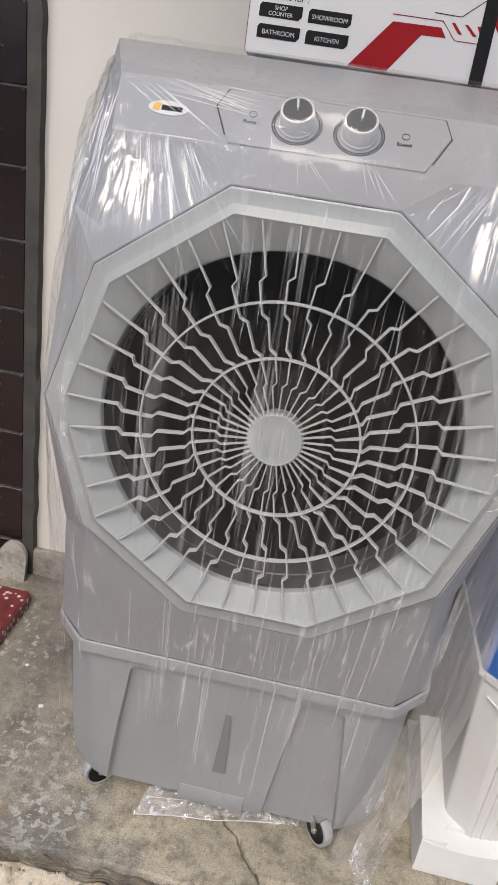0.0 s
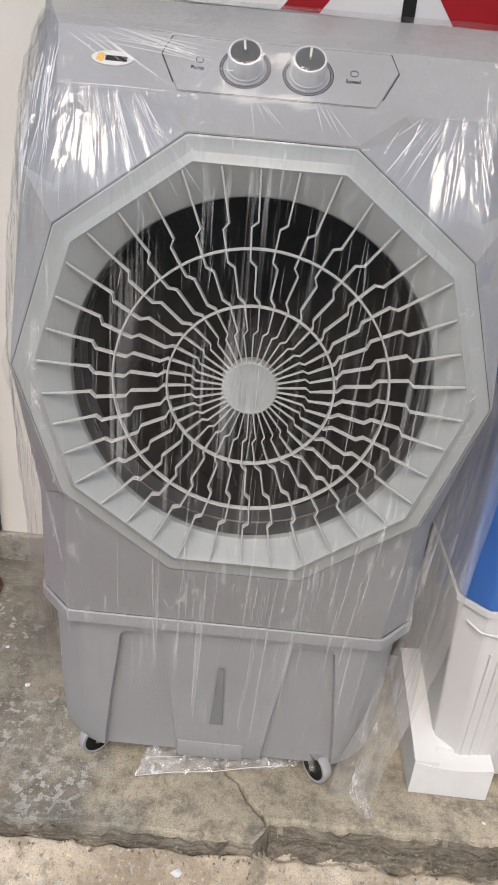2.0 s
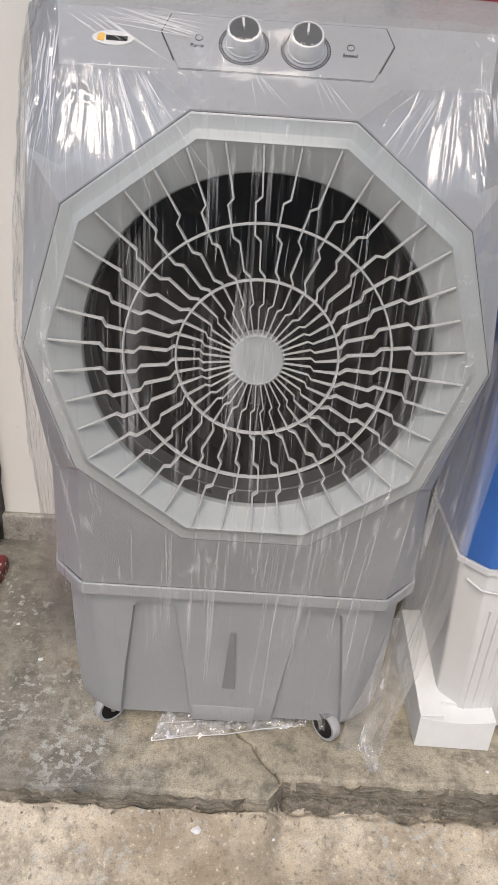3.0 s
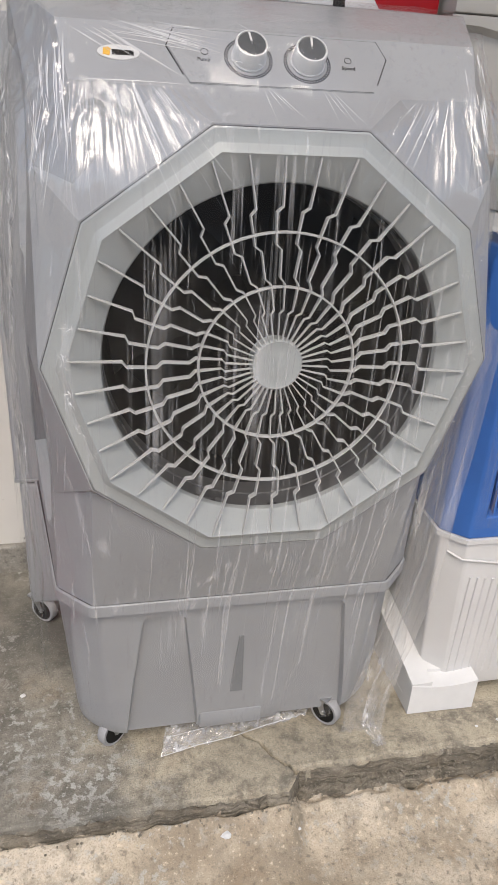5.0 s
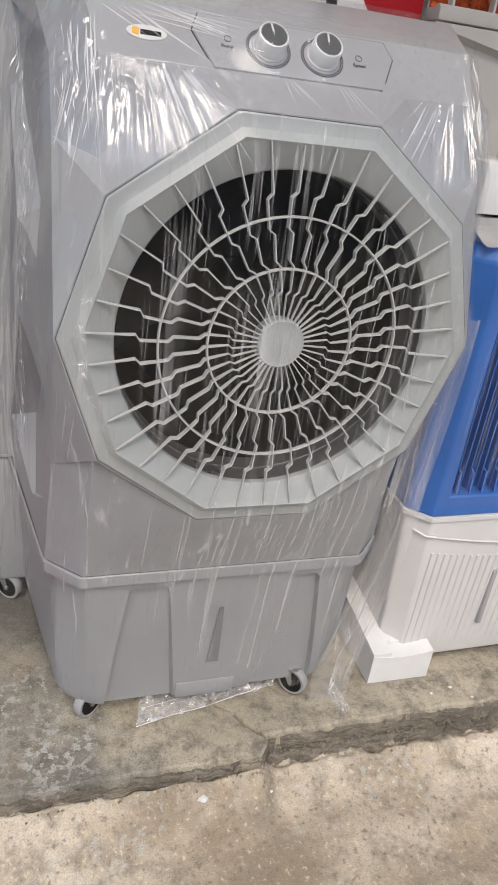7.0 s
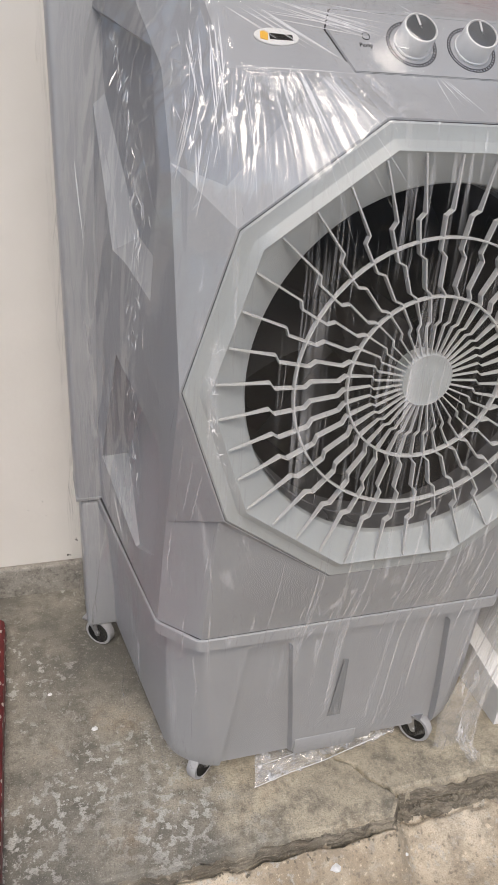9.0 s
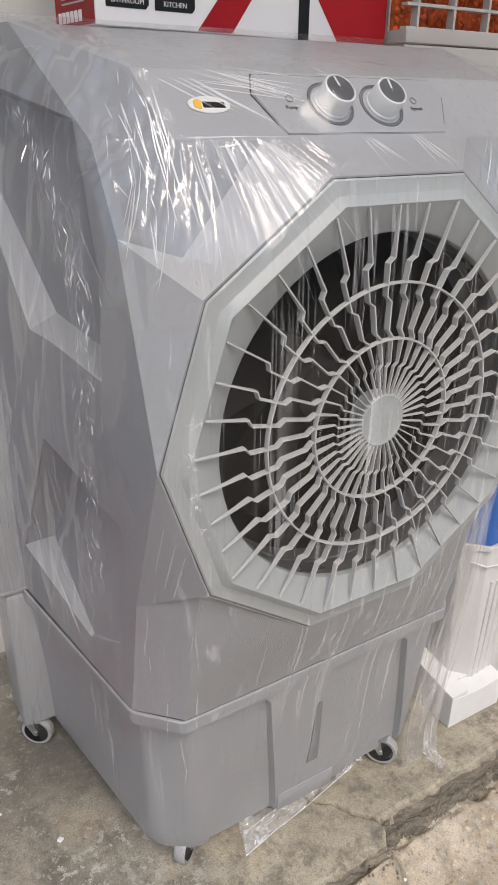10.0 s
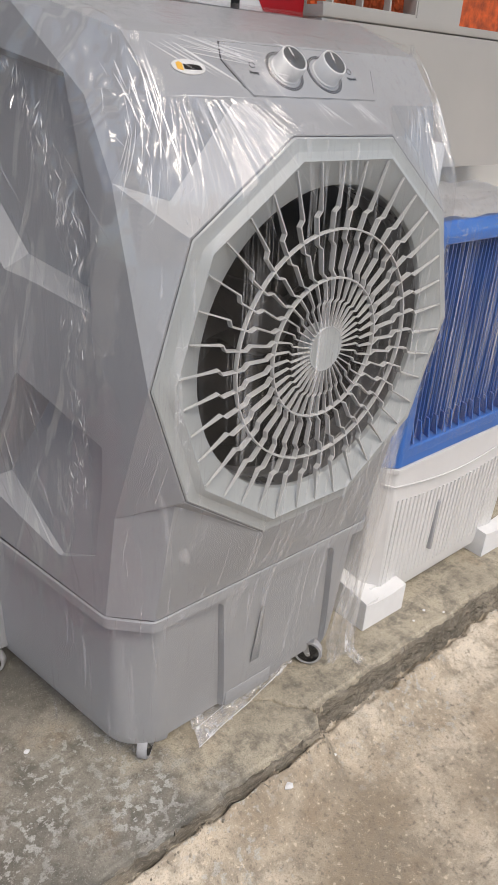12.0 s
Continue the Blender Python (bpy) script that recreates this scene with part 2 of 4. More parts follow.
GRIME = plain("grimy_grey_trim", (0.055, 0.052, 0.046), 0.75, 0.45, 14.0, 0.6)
FILM = film_material("clear_packing_film", 0.004, 1.5, 0.06, (95, 95, 1.3), 0.9, 0.24, 0.75)
FILM_FOLD = film_material("doubled_packing_film", 0.016, 1.5, 0.05, (60, 60, 2.0), 0.2, 0.10, 2.1)
FILM_DENSE = film_material("bunched_packing_film", 0.13, 1.5, 0.10, (70, 70, 2.5), 1.2, 0.5)
FILM_DRAPE = film_material("hanging_packing_film", 0.12, 1.5, 0.06, (50, 50, 4.0), 0.8, 0.35, 2.5)
FILM_SCRAP = film_material("crumpled_film_scrap", 0.26, 1.6, 0.08, (40, 40, 40), 1.6, 0.6)
# mostly milky white, so that creases look like glints of the sky
GLINT_CREASE = film_material("glint_white_film", 0.62, 1.9, 0.2, (60, 60, 20), 0.6, 0.85)
# fainter milky white for the soft sheen along stretched lines
SHEEN_LINE = film_material("sheen_line_film", 0.20, 1.4, 0.3, (80, 80, 4), 0.6, 0.4)


# ---- building helpers ----
def part(name, bm, material, parent=None, label="", smooth=None):
    """One mesh object from a bmesh, under a thing or a part."""
    me = bpy.data.meshes.new(name)
    bmesh.ops.recalc_face_normals(bm, faces=bm.faces)
    if smooth is not None:
        for f in bm.faces:
            f.smooth = True
        for e in bm.edges:
            if len(e.link_faces) == 2 and e.calc_face_angle() > radians(smooth):
                e.smooth = False
    bm.to_mesh(me)
    bm.free()
    me.materials.append(material)
    ob = new(name, me)
    if parent is not None:
        ob.parent = parent
    if label:
        ob["label"] = label
    return ob


def thing(name, label, category, group="", kind="", at=None):
    ob = new(name)
    if at is not None:
        ob.matrix_world = at
    return tagged(ob, label, category, group, kind)


def box(x0, x1, y0, y1, z0, z1, bev=0.0, seg=2, bm=None):
    made = bmesh.new()
    bmesh.ops.create_cube(made, size=1.0, matrix=Matrix.LocRotScale(((x0 + x1) / 2, (y0 + y1) / 2, (z0 + z1) / 2), None, (x1 - x0, y1 - y0, z1 - z0)))
    if bev:
        bmesh.ops.bevel(made, geom=made.edges[:], offset=bev, segments=seg, affect="EDGES", profile=0.5)
    if bm is None:
        return made
    me = bpy.data.meshes.new("t")
    made.to_mesh(me)
    made.free()
    bm.from_mesh(me)
    bpy.data.meshes.remove(me)
    return bm


def loft(rings, closed=True, cap0=False, cap1=False):
    bm = bmesh.new()
    vs = [[bm.verts.new(p) for p in r] for r in rings]
    n = len(rings[0])
    for a, b in zip(vs, vs[1:]):
        for i in range(n if closed else n - 1):
            j = (i + 1) % n
            bm.faces.new((a[i], a[j], b[j], b[i]))
    if cap0:
        bm.faces.new(vs[0][::-1])
    if cap1:
        bm.faces.new(vs[-1])
    return bm


def tube(pts, r, seg=8, closed=False):
    """A round bar along points."""
    pts = [Vector(p) for p in pts]
    n = len(pts)
    rings = []
    for i, p in enumerate(pts):
        a = pts[i - 1] if (i or closed) else pts[i]
        b = pts[(i + 1) % n] if (i < n - 1 or closed) else pts[i]
        d = (b - a).normalized()
        s = d.cross(Vector((0.01, -1, 0.02))).normalized()
        u = s.cross(d)
        rings.append([p + (s * math.cos(k * math.tau / seg) + u * math.sin(k * math.tau / seg)) * r for k in range(seg)])
    if closed:
        rings.append(rings[0])
        bm = loft(rings)
        bmesh.ops.remove_doubles(bm, verts=bm.verts, dist=1e-6)
        return bm
    return loft(rings, True, True, True)


def extruded(pts, depth, frame_m, bev=0.0):
    """A plate with outline pts in a plane, rising depth along the plane's normal."""
    bm = bmesh.new()
    a = [bm.verts.new(frame_m @ Vector((x, y, 0))) for x, y in pts]
    b = [bm.verts.new(frame_m @ Vector((x, y, depth))) for x, y in pts]
    bm.faces.new(b)
    bm.faces.new(a[::-1])
    for i in range(len(pts)):
        j = (i + 1) % len(pts)
        bm.faces.new((a[i], a[j], b[j], b[i]))
    bmesh.ops.recalc_face_normals(bm, faces=bm.faces)
    if bev:
        bmesh.ops.bevel(bm, geom=bm.edges[:], offset=bev, segments=2, affect="EDGES")
    return bm


def bevelled(ob, width, angle=25, seg=3):
    md = ob.modifiers.new("bevel", "BEVEL")
    md.width, md.segments, md.limit_method, md.angle_limit = width, seg, "ANGLE", radians(angle)
    md.harden_normals = True
    for p in ob.data.polygons:
        p.use_smooth = True
    return ob


def carve(ob, cutters):
    """Cuts shapes out of a solid, for good."""
    made = []
    for bm in cutters:
        bmesh.ops.recalc_face_normals(bm, faces=bm.faces)
        me = bpy.data.meshes.new("cut")
        bm.to_mesh(me)
        bm.free()
        c = new("cut", me)
        made.append(c)
        md = ob.modifiers.new("cut", "BOOLEAN")
        md.operation, md.object, md.solver = "DIFFERENCE", c, "EXACT"
    dg = bpy.context.evaluated_depsgraph_get()
    dg.update()
    me = bpy.data.meshes.new_from_object(ob.evaluated_get(dg))
    ob.modifiers.clear()
    ob.data = me
    for c in made:
        bpy.data.objects.remove(c)
    return ob


def words(text, size, m, material, parent, align="LEFT", name="lettering"):
    cu = bpy.data.curves.new(name, "FONT")
    cu.body, cu.size, cu.extrude, cu.align_x = text, size, 0.0003, align
    cu.materials.append(material)
    ob = new(name, cu)
    ob.parent = parent
    ob.matrix_local = m
    return ob


def fbm(p, octaves=3):
    return noise.fractal(Vector(p), 1.0, 2.0, octaves)


# ---- ground, pavement, walls ----
def edge_y(x):
    """The broken front edge of the raised pavement."""
    k = min(1, max(0, (x - 0.085) / 0.035))
    return -0.046 + 0.047 * k + 0.010 * fbm((x * 7, 0, 3)) + 0.004 * fbm((x * 40, 0, 5))


CRACK = [(0.0, 0.15), (0.02, 0.115), (0.055, 0.085), (0.07, 0.05), (0.10, 0.02), (0.118, -0.005)]


def crack_depth(x, y):
    best = 9
    for (ax, ay), (bx, by) in zip(CRACK, CRACK[1:]):
        dx, dy = bx - ax, by - ay
        k = max(0, min(1, ((x - ax) * dx + (y - ay) * dy) / (dx * dx + dy * dy)))
        best = min(best, math.hypot(x - ax - k * dx, y - ay - k * dy))
    best += 0.003 * fbm((x * 60, y * 60, 2))
    return -0.016 * max(0, 1 - max(best, 0) / 0.0045)


def build_pavement():
    xs = np.concatenate([np.linspace(-4, -0.75, 14)[:-1], np.linspace(-0.75, -0.04, 72)[:-1], np.linspace(-0.04, 0.15, 96)[:-1], np.linspace(0.15, 1.3, 116), np.linspace(1.3, 5, 14)[1:]])
    vv = np.concatenate([np.linspace(0, 0.26, 90), np.linspace(0.26, 0.86, 31)[1:]])
    rings = []
    for x in xs:
        ye = edge_y(x)
        row = []
        for k, (dy, z) in enumerate(((-0.02, -0.16), (-0.011, -0.10), (-0.010, -0.065), (-0.006, -0.045), (-0.004, -0.022), (-0.001, -0.006))):
            n = 0.011 * fbm((x * 40, k * 2.3, 1), 4)
            row.append((x, ye + dy + n, z + 0.010 * fbm((x * 35, k * 1.7, 9), 3)))
        for v in vv:
            y = ye + v * (0.83 - ye) / 0.86
            z = 0.0022 * fbm((x * 6, y * 6, 0)) + 0.0010 * fbm((x * 45, y * 45, 4)) + crack_depth(x, y)
            if v < 0.012:
                z -= 0.004
            row.append((x, y, z - 0.001))
        rings.append(row)
    bm = loft(rings, closed=False)
    ob = part("pavement", bm, PAVE, None, smooth=60)
    ob.data.materials.append(BROKEN)
    for p in ob.data.polygons:
        if p.center.y < edge_y(p.center.x) + .001:
            p.material_index = 1
    tagged(ob, "worn stained cement pavement with a broken front edge and a crack", "pavement", kind="structure")


def build_ground():
    xs = np.concatenate([-np.geomspace(300, 1.6, 14), np.linspace(-1.5, 1.9, 341), np.geomspace(2.0, 300, 14)])
    ys = np.concatenate([-np.geomspace(300, 1.3, 14), np.linspace(-1.2, -0.14, 56)[:-1], np.linspace(-0.14, 0.06, 81), np.array([0.1]), np.geomspace(0.2, 300, 10)])
    rings = []
    for y in ys:
        row = []
        for x in xs:
            z = -0.092
            if abs(x) < 3 and -2 < y < 1.2:
                d = edge_y(x) - y
                k = min(1, max(0, (x - 0.085) / 0.035))
                z += (0.082 - 0.020 * k) * max(0, min(1, 1 - (d - 0.012) / 0.12)) ** 1.4
                z -= (0.024 + 0.02 * fbm((x * 22, y * 22, 6)) + 0.008 * k) * math.exp(-((d - 0.010 - 0.010 * k + 0.004 * fbm((x * 15, 2, 2))) / (0.006 + 0.010 * k)) ** 2)
                z += 0.010 * k * fbm((x * 45, y * 45, 21), 4) * math.exp(-((d - 0.025) / 0.02) ** 2)
                z += 0.004 * fbm((x * 4, y * 4, 7)) + 0.0022 * fbm((x * 30, y * 30, 2)) + 0.004 * fbm((x * 16, y * 16, 12), 4) * math.exp(-(d / 0.09) ** 2)
            if y > 0.08:
                z = -0.2
            row.append((x, y, z))
        rings.append(row)
    bm = loft(rings, closed=False)
    ob = part("ground", bm, ROAD, None, smooth=60)
    ob.data.materials.append(BROKEN)
    for p in ob.data.polygons:
        x, y = p.center.x, p.center.y
        k = min(1, max(0, (x - 0.085) / 0.05))
        if abs(x) < 2 and -.3 < y < .1 and edge_y(x) - y < .011 + .012 * k + .006 * fbm((x * 25, 0, 31), 4):
            p.material_index = 1
    tagged(ob, "coarse beige cement ground with grit and rust stains", "ground", kind="structure")


def build_walls():
    w = part("wall_north", box(-0.73, 5.0, 0.815, 1.05, -0.05, 3.3), WALL)
    tagged(w, "off-white painted shop wall with small scuffs", "wall", kind="structure")
    k = part("baseboard", box(-0.728, 5.0, 0.792, 0.8145, -0.02, 0.088, 0.006), PLINTH)
    tagged(k, "low bare cement skirting along the wall foot", "baseboard", kind="structure")
    n = 60
    rows = []
    for i in range(n + 1):
        z = -0.01 + 2.9 * i / n
        a = 0.003 * fbm((z * 14, 1, 1), 4)
        rows.append([(-0.750, 0.83, z), (-0.750, 0.792 + a, z), (-0.714 + 2 * a, 0.789 + a, z), (-0.711 + 2 * a, 0.83, z)])
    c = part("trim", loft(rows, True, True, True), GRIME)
    tagged(c, "grimy grey cement edge between tiles and painted wall", "trim", kind="structure")
    wt = part("wall_tiled", box(-3.2, -0.7505, 0.806, 1.05, -0.05, 3.3), plain("tile_grout", (0.34, 0.32, 0.29), 0.9, 0.3, 20.0))
    tagged(wt, "shop front pillar faced with glossy dark brown tiles", "wall", kind="structure")
    return wt


def build_kerb():
    rows = []
    for i in range(41):
        y = -0.5 + 1.16 * i / 40
        a = 0.003 * fbm((y * 20, 0, 8), 3)
        rows.append([(-1.9, y, -0.1), (-1.9, y, 0.038), (-0.667 + a, y, 0.038), (-0.659 + a, y, 0.030), (-0.655 + a, y, -0.1)])
    s = part("terrazzo_step", loft(rows, True, True, True), TERRAZZO, smooth=40)
    tagged(s, "low red terrazzo doorstep with pale stone chips", "step", kind="structure")


build_pavement()
build_ground()
WALL_TILED = build_walls()
build_kerb()
# added overhead out of view, to hold back sun and sky light
canopy = part("unseen_canopy", box(-0.55, 5.0, -0.40, 0.95, 2.75, 2.9), UNSEEN_CANOPY)
tagged(canopy, "plain beige canopy added out of view to block light from above", "canopy", kind="structure")


# added out of view; height and tone set the light on the fronts
far = part("unseen_wall_south", box(-14, 14, -9.0, -7.5, -0.2, 2.4), plain("unseen_wall_paint", (0.46, 0.44, 0.41), 0.85, 0.2, 0.6))
tagged(far, "plain unseen wall added across the road to bounce light", "wall", kind="structure")


# ---- the main cooler ----
ZC = 0.93
PANEL = Matrix(((1, 0, 0, 0), (0, 0.687, -0.727, 0.062), (0, 0.727, 0.687, 1.305), (0, 0, 0, 1)))


def deca(theta, r):
    """Radius of a ten-sided outline with a corner at angle 0."""
    a = theta % (math.tau / 10) - math.tau / 20
    return r * math.cos(math.tau / 20) / math.cos(a)


def polar(r, theta, y):
    return (r * math.cos(theta), y, ZC + r * math.sin(theta))


def cooler_body(root):
    P = {
        "C": (-.290, .062, 1.305), "E": (-.305, .131, 1.378), "tb": (-.380, .336, 1.434), "tr": (-.400, .655, 1.443),
        "E2": (-.350, .150, 1.300), "M": (-.170, .058, 1.303), "q1": (-.290, .039, 1.179), "q2": (-.350, .087, 1.198),
        "S4": (-.370, .100, 1.000), "P": (-.350, .105, .662), "tl": (-.360, .133, .428), "tf": (-.295, .067, .436),
        "g216": (-.286, .024, .706), "Bb": (-.428, .655, .430), "mid": (-.396, .352, .940),
    }
    for k in range(10):
        P["d%d" % (36 * k)] = polar(.352, radians(36 * k), 0)
    bm = bmesh.new()
    V = {}
    for key, (x, y, z) in P.items():
        V[key] = bm.verts.new((x, y, z))
        if key[0] != "d":
            V[key + "_"] = bm.verts.new((-x - (.018 if key in ("P", "tl", "tf") else 0), y, z))
    half = [("E", "tb", "E2"), ("E", "E2", "C"), ("C", "E2", "q2"), ("C", "q2", "q1"), ("C", "q1", "M"), ("M", "q1", "d144", "d108"),
            ("q1", "q2", "d180", "d144"), ("q2", "S4", "d180"), ("d180", "S4", "P"), ("d180", "P", "d216"), ("g216", "P", "tl", "tf"), ("d216", "P", "g216")]
    ring = ["E2", "tb", "tr", "Bb", "tl", "P", "S4", "q2"]
    half += [(ring[i], ring[(i + 1) % 8], "mid") for i in range(8)]
    swap = {"d144": "d36", "d108": "d72", "d180": "d0", "d216": "d324", "d252": "d288"}
    for f in half:
        bm.faces.new([V[k] for k in f])
        bm.faces.new([V[swap.get(k, k + "_")] for k in f][::-1])
    for f in (("E", "C", "M", "M_", "C_", "E_"), ("E", "E_", "tb_", "tb"), ("tb", "tb_", "tr_", "tr"), ("M", "d108", "d72", "M_"),
              ("d216", "g216", "tf", "tf_", "g216_", "d324", "d288", "d252"), ("tr", "tr_", "Bb_", "Bb"), ("tl", "tf", "tf_", "tl_", "Bb_", "Bb"),
              tuple("d%d" % (36 * k) for k in range(10))):
        bm.faces.new([V[k] for k in f])
    bmesh.ops.triangulate(bm, faces=[f for f in bm.faces if len(f.verts) > 3])
    body = part("body", bm, GREY, root, "moulded grey plastic housing with angular facets")
    hole = loft([[polar(.30, k * math.tau / 48, y) for k in range(48)] for y in (-.1, .44)], True, True, True)
    cuts = [hole]
    for s in (-1, 1):
        # upper and lower sunken fields of the side
        up = [(.18, 1.335), (.60, 1.395), (.62, 1.30), (.357, 1.03), (.12, 1.015), (.128, 1.15)]
        up_in = [(.20, 1.315), (.565, 1.37), (.606, 1.31), (.351, 1.051), (.135, 1.027), (.150, 1.15)]
        low = [(.349, .852), (.516, .562), (.26, .505), (.15, .56), (.125, .70), (.112, .80)]
        low_in = [(.325, .80), (.494, .578), (.26, .510), (.153, .563), (.14, .70), (.14, .775)]
        for pts, inner, deep in ((up, up_in, (.030, .015, .015, .030, .034, .046)), (low, low_in, (.038, .034, .003, .003, .016, .030))):
            out = [(s * .55, y, z) for y, z in pts]
            mid = [(s * (.36 + .085 * (y - .1) + .010), y, z) for y, z in pts]
            inn = [(s * (.36 + .085 * (y - .1) - d), y, z) for (y, z), d in zip(inner, deep)]
            cuts.append(loft([out, mid, inn], True, True, True))
    carve(body, cuts)
    bevelled(body, .004, 20)
    return body


def cooler_shroud(root):
    rings = []
    n = 80
    for r, y, round_ in ((.3485, .004, 0), (.3485, -.002, 0), (.346, -.004, 0), (.329, -.005, 0), (.327, -.006, 0), (.3175, -.0155, 0), (.316, -.016, 0), (.3145, -.015, 0), (.306, -.011, .15), (.2665, .001, 1), (.264, .003, 1), (.2625, .007, 1), (.262, .012, 1)):
        ring_ = []
        for k in range(n):
            a = k * math.tau / n
            rr = deca(a, r) * (1 - round_) + r * round_
            ring_.append(polar(rr, a, y))
        rings.append(ring_)
    part("fan_shroud", loft(rings), SHROUD, root, "ten-sided pale grey fan surround", smooth=28)
    seam = loft([[polar(deca(k * math.tau / n, r), k * math.tau / n, y) for k in range(n)] for r, y in ((.3497, -.0012), (.3485, -.0012))])
    part("seam", seam, SEAM, root, "thin dark gap round the fan surround")


def cooler_grille(root):
    grille = new("fan_grille")
    grille.parent = root
    front = lambda r: -.009 - .0085 * (r / .314) ** 2
    half = .0013

    def rib_mesh(outer):
        prof = [(outer, 0), (.262, 0), (.2335, 0), (.2265, 2.2), (.183, 2.6), (.1745, 0), (.1345, .1), (.1255, -3.3), (.0865, -4.5), (.0805, -.6), (.038, -.2)]
        flat = [Vector((r * math.cos(radians(o)), r * math.sin(radians(o)))) for r, o in prof]
        rows = []
        for i, (r, off) in enumerate(prof):
            d = (flat[min(len(flat) - 1, i + 1)] - flat[max(0, i - 1)]).normalized()
            nrm = Vector((-d.y, d.x))
            f = front(r)
            deep = .0035 if i == 0 else .006 if i == 1 else .0100 if r > .12 else .0052
            w = half * (.75 if r < .12 else 1)
            rows.append([((flat[i] + nrm * sx * w).x, yy, (flat[i] + nrm * sx * w).y) for sx, yy in ((-.75, f), (.75, f), (1, f + .0015), (1, f + deep), (-1, f + deep), (-1, f + .0015))])
        return loft(rows, True, True, True)

    for k in range(38):
        turn = 6.7 + k * 360 / 38
        o = part("rib", rib_mesh(deca(radians(turn), .3135)), RIB, grille, smooth=35)
        o.location = (0, 0, ZC)
        o.rotation_euler = (0, -radians(turn), 0)
    for r in (.199, .121):
        f = front(r) - .0006
        band = ((r - .0010, f), (r + .0010, f), (r + .0015, f + .001), (r + .0015, f + .008), (r - .0015, f + .008), (r - .0015, f + .001), (r - .0010, f))
        part("ring", loft([[polar(q, k * math.tau / 96, y) for k in range(96)] for q, y in band]), RIB, grille, "thin round grille ring", smooth=40)
    hub = [[polar(r, k * math.tau / 64, y) for k in range(64)] for r, y in ((.039, .02), (.0415, .0), (.0405, -.007), (.038, -.0095), (.036, -.0085), (.02, -.0105), (.0005, -.011))]
    part("hub_cap", loft(hub, True, True, True), SHROUD, grille, "plain round hub cap", smooth=40)
    # chamber, motor and blades behind the grille, coloured near-black for the shade in there
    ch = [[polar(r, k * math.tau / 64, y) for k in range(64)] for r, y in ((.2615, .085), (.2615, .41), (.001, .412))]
    part("fan_chamber", loft(ch), SHADE_DARK, root, "fan chamber wall behind the grille, its shade put into the colour", smooth=40)
    # duct wall, its shade put into a darker grey
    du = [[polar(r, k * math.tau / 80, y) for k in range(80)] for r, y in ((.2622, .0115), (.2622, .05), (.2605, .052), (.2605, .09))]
    part("fan_duct", loft(du), DUCT_SHADED, root, "grey duct wall inside the fan opening, darkened for shade", smooth=40)
    fan = new("fan")
    fan.parent = root
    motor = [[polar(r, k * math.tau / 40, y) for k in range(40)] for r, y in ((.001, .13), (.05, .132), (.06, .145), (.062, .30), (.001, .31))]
    part("motor_hub", loft(motor), SHADE_DARK, fan, smooth=40)
    for k in range(5):
        a0 = k * math.tau / 5 + .3
        rows = []
        for i in range(9):
            r = .055 + .195 * i / 8
            rows.append([polar(r, a0 + da * (.6 + .4 * i / 8) + .25 * i / 8, .15 + yy) for da, yy in ((-.36, .07), (-.12, .045), (.12, .02), (.36, 0))])
        bm = loft(rows, False)
        bmesh.ops.solidify(bm, geom=bm.faces[:], thickness=.003)
        part("blade", bm, SHADE_DARK, fan, smooth=50)


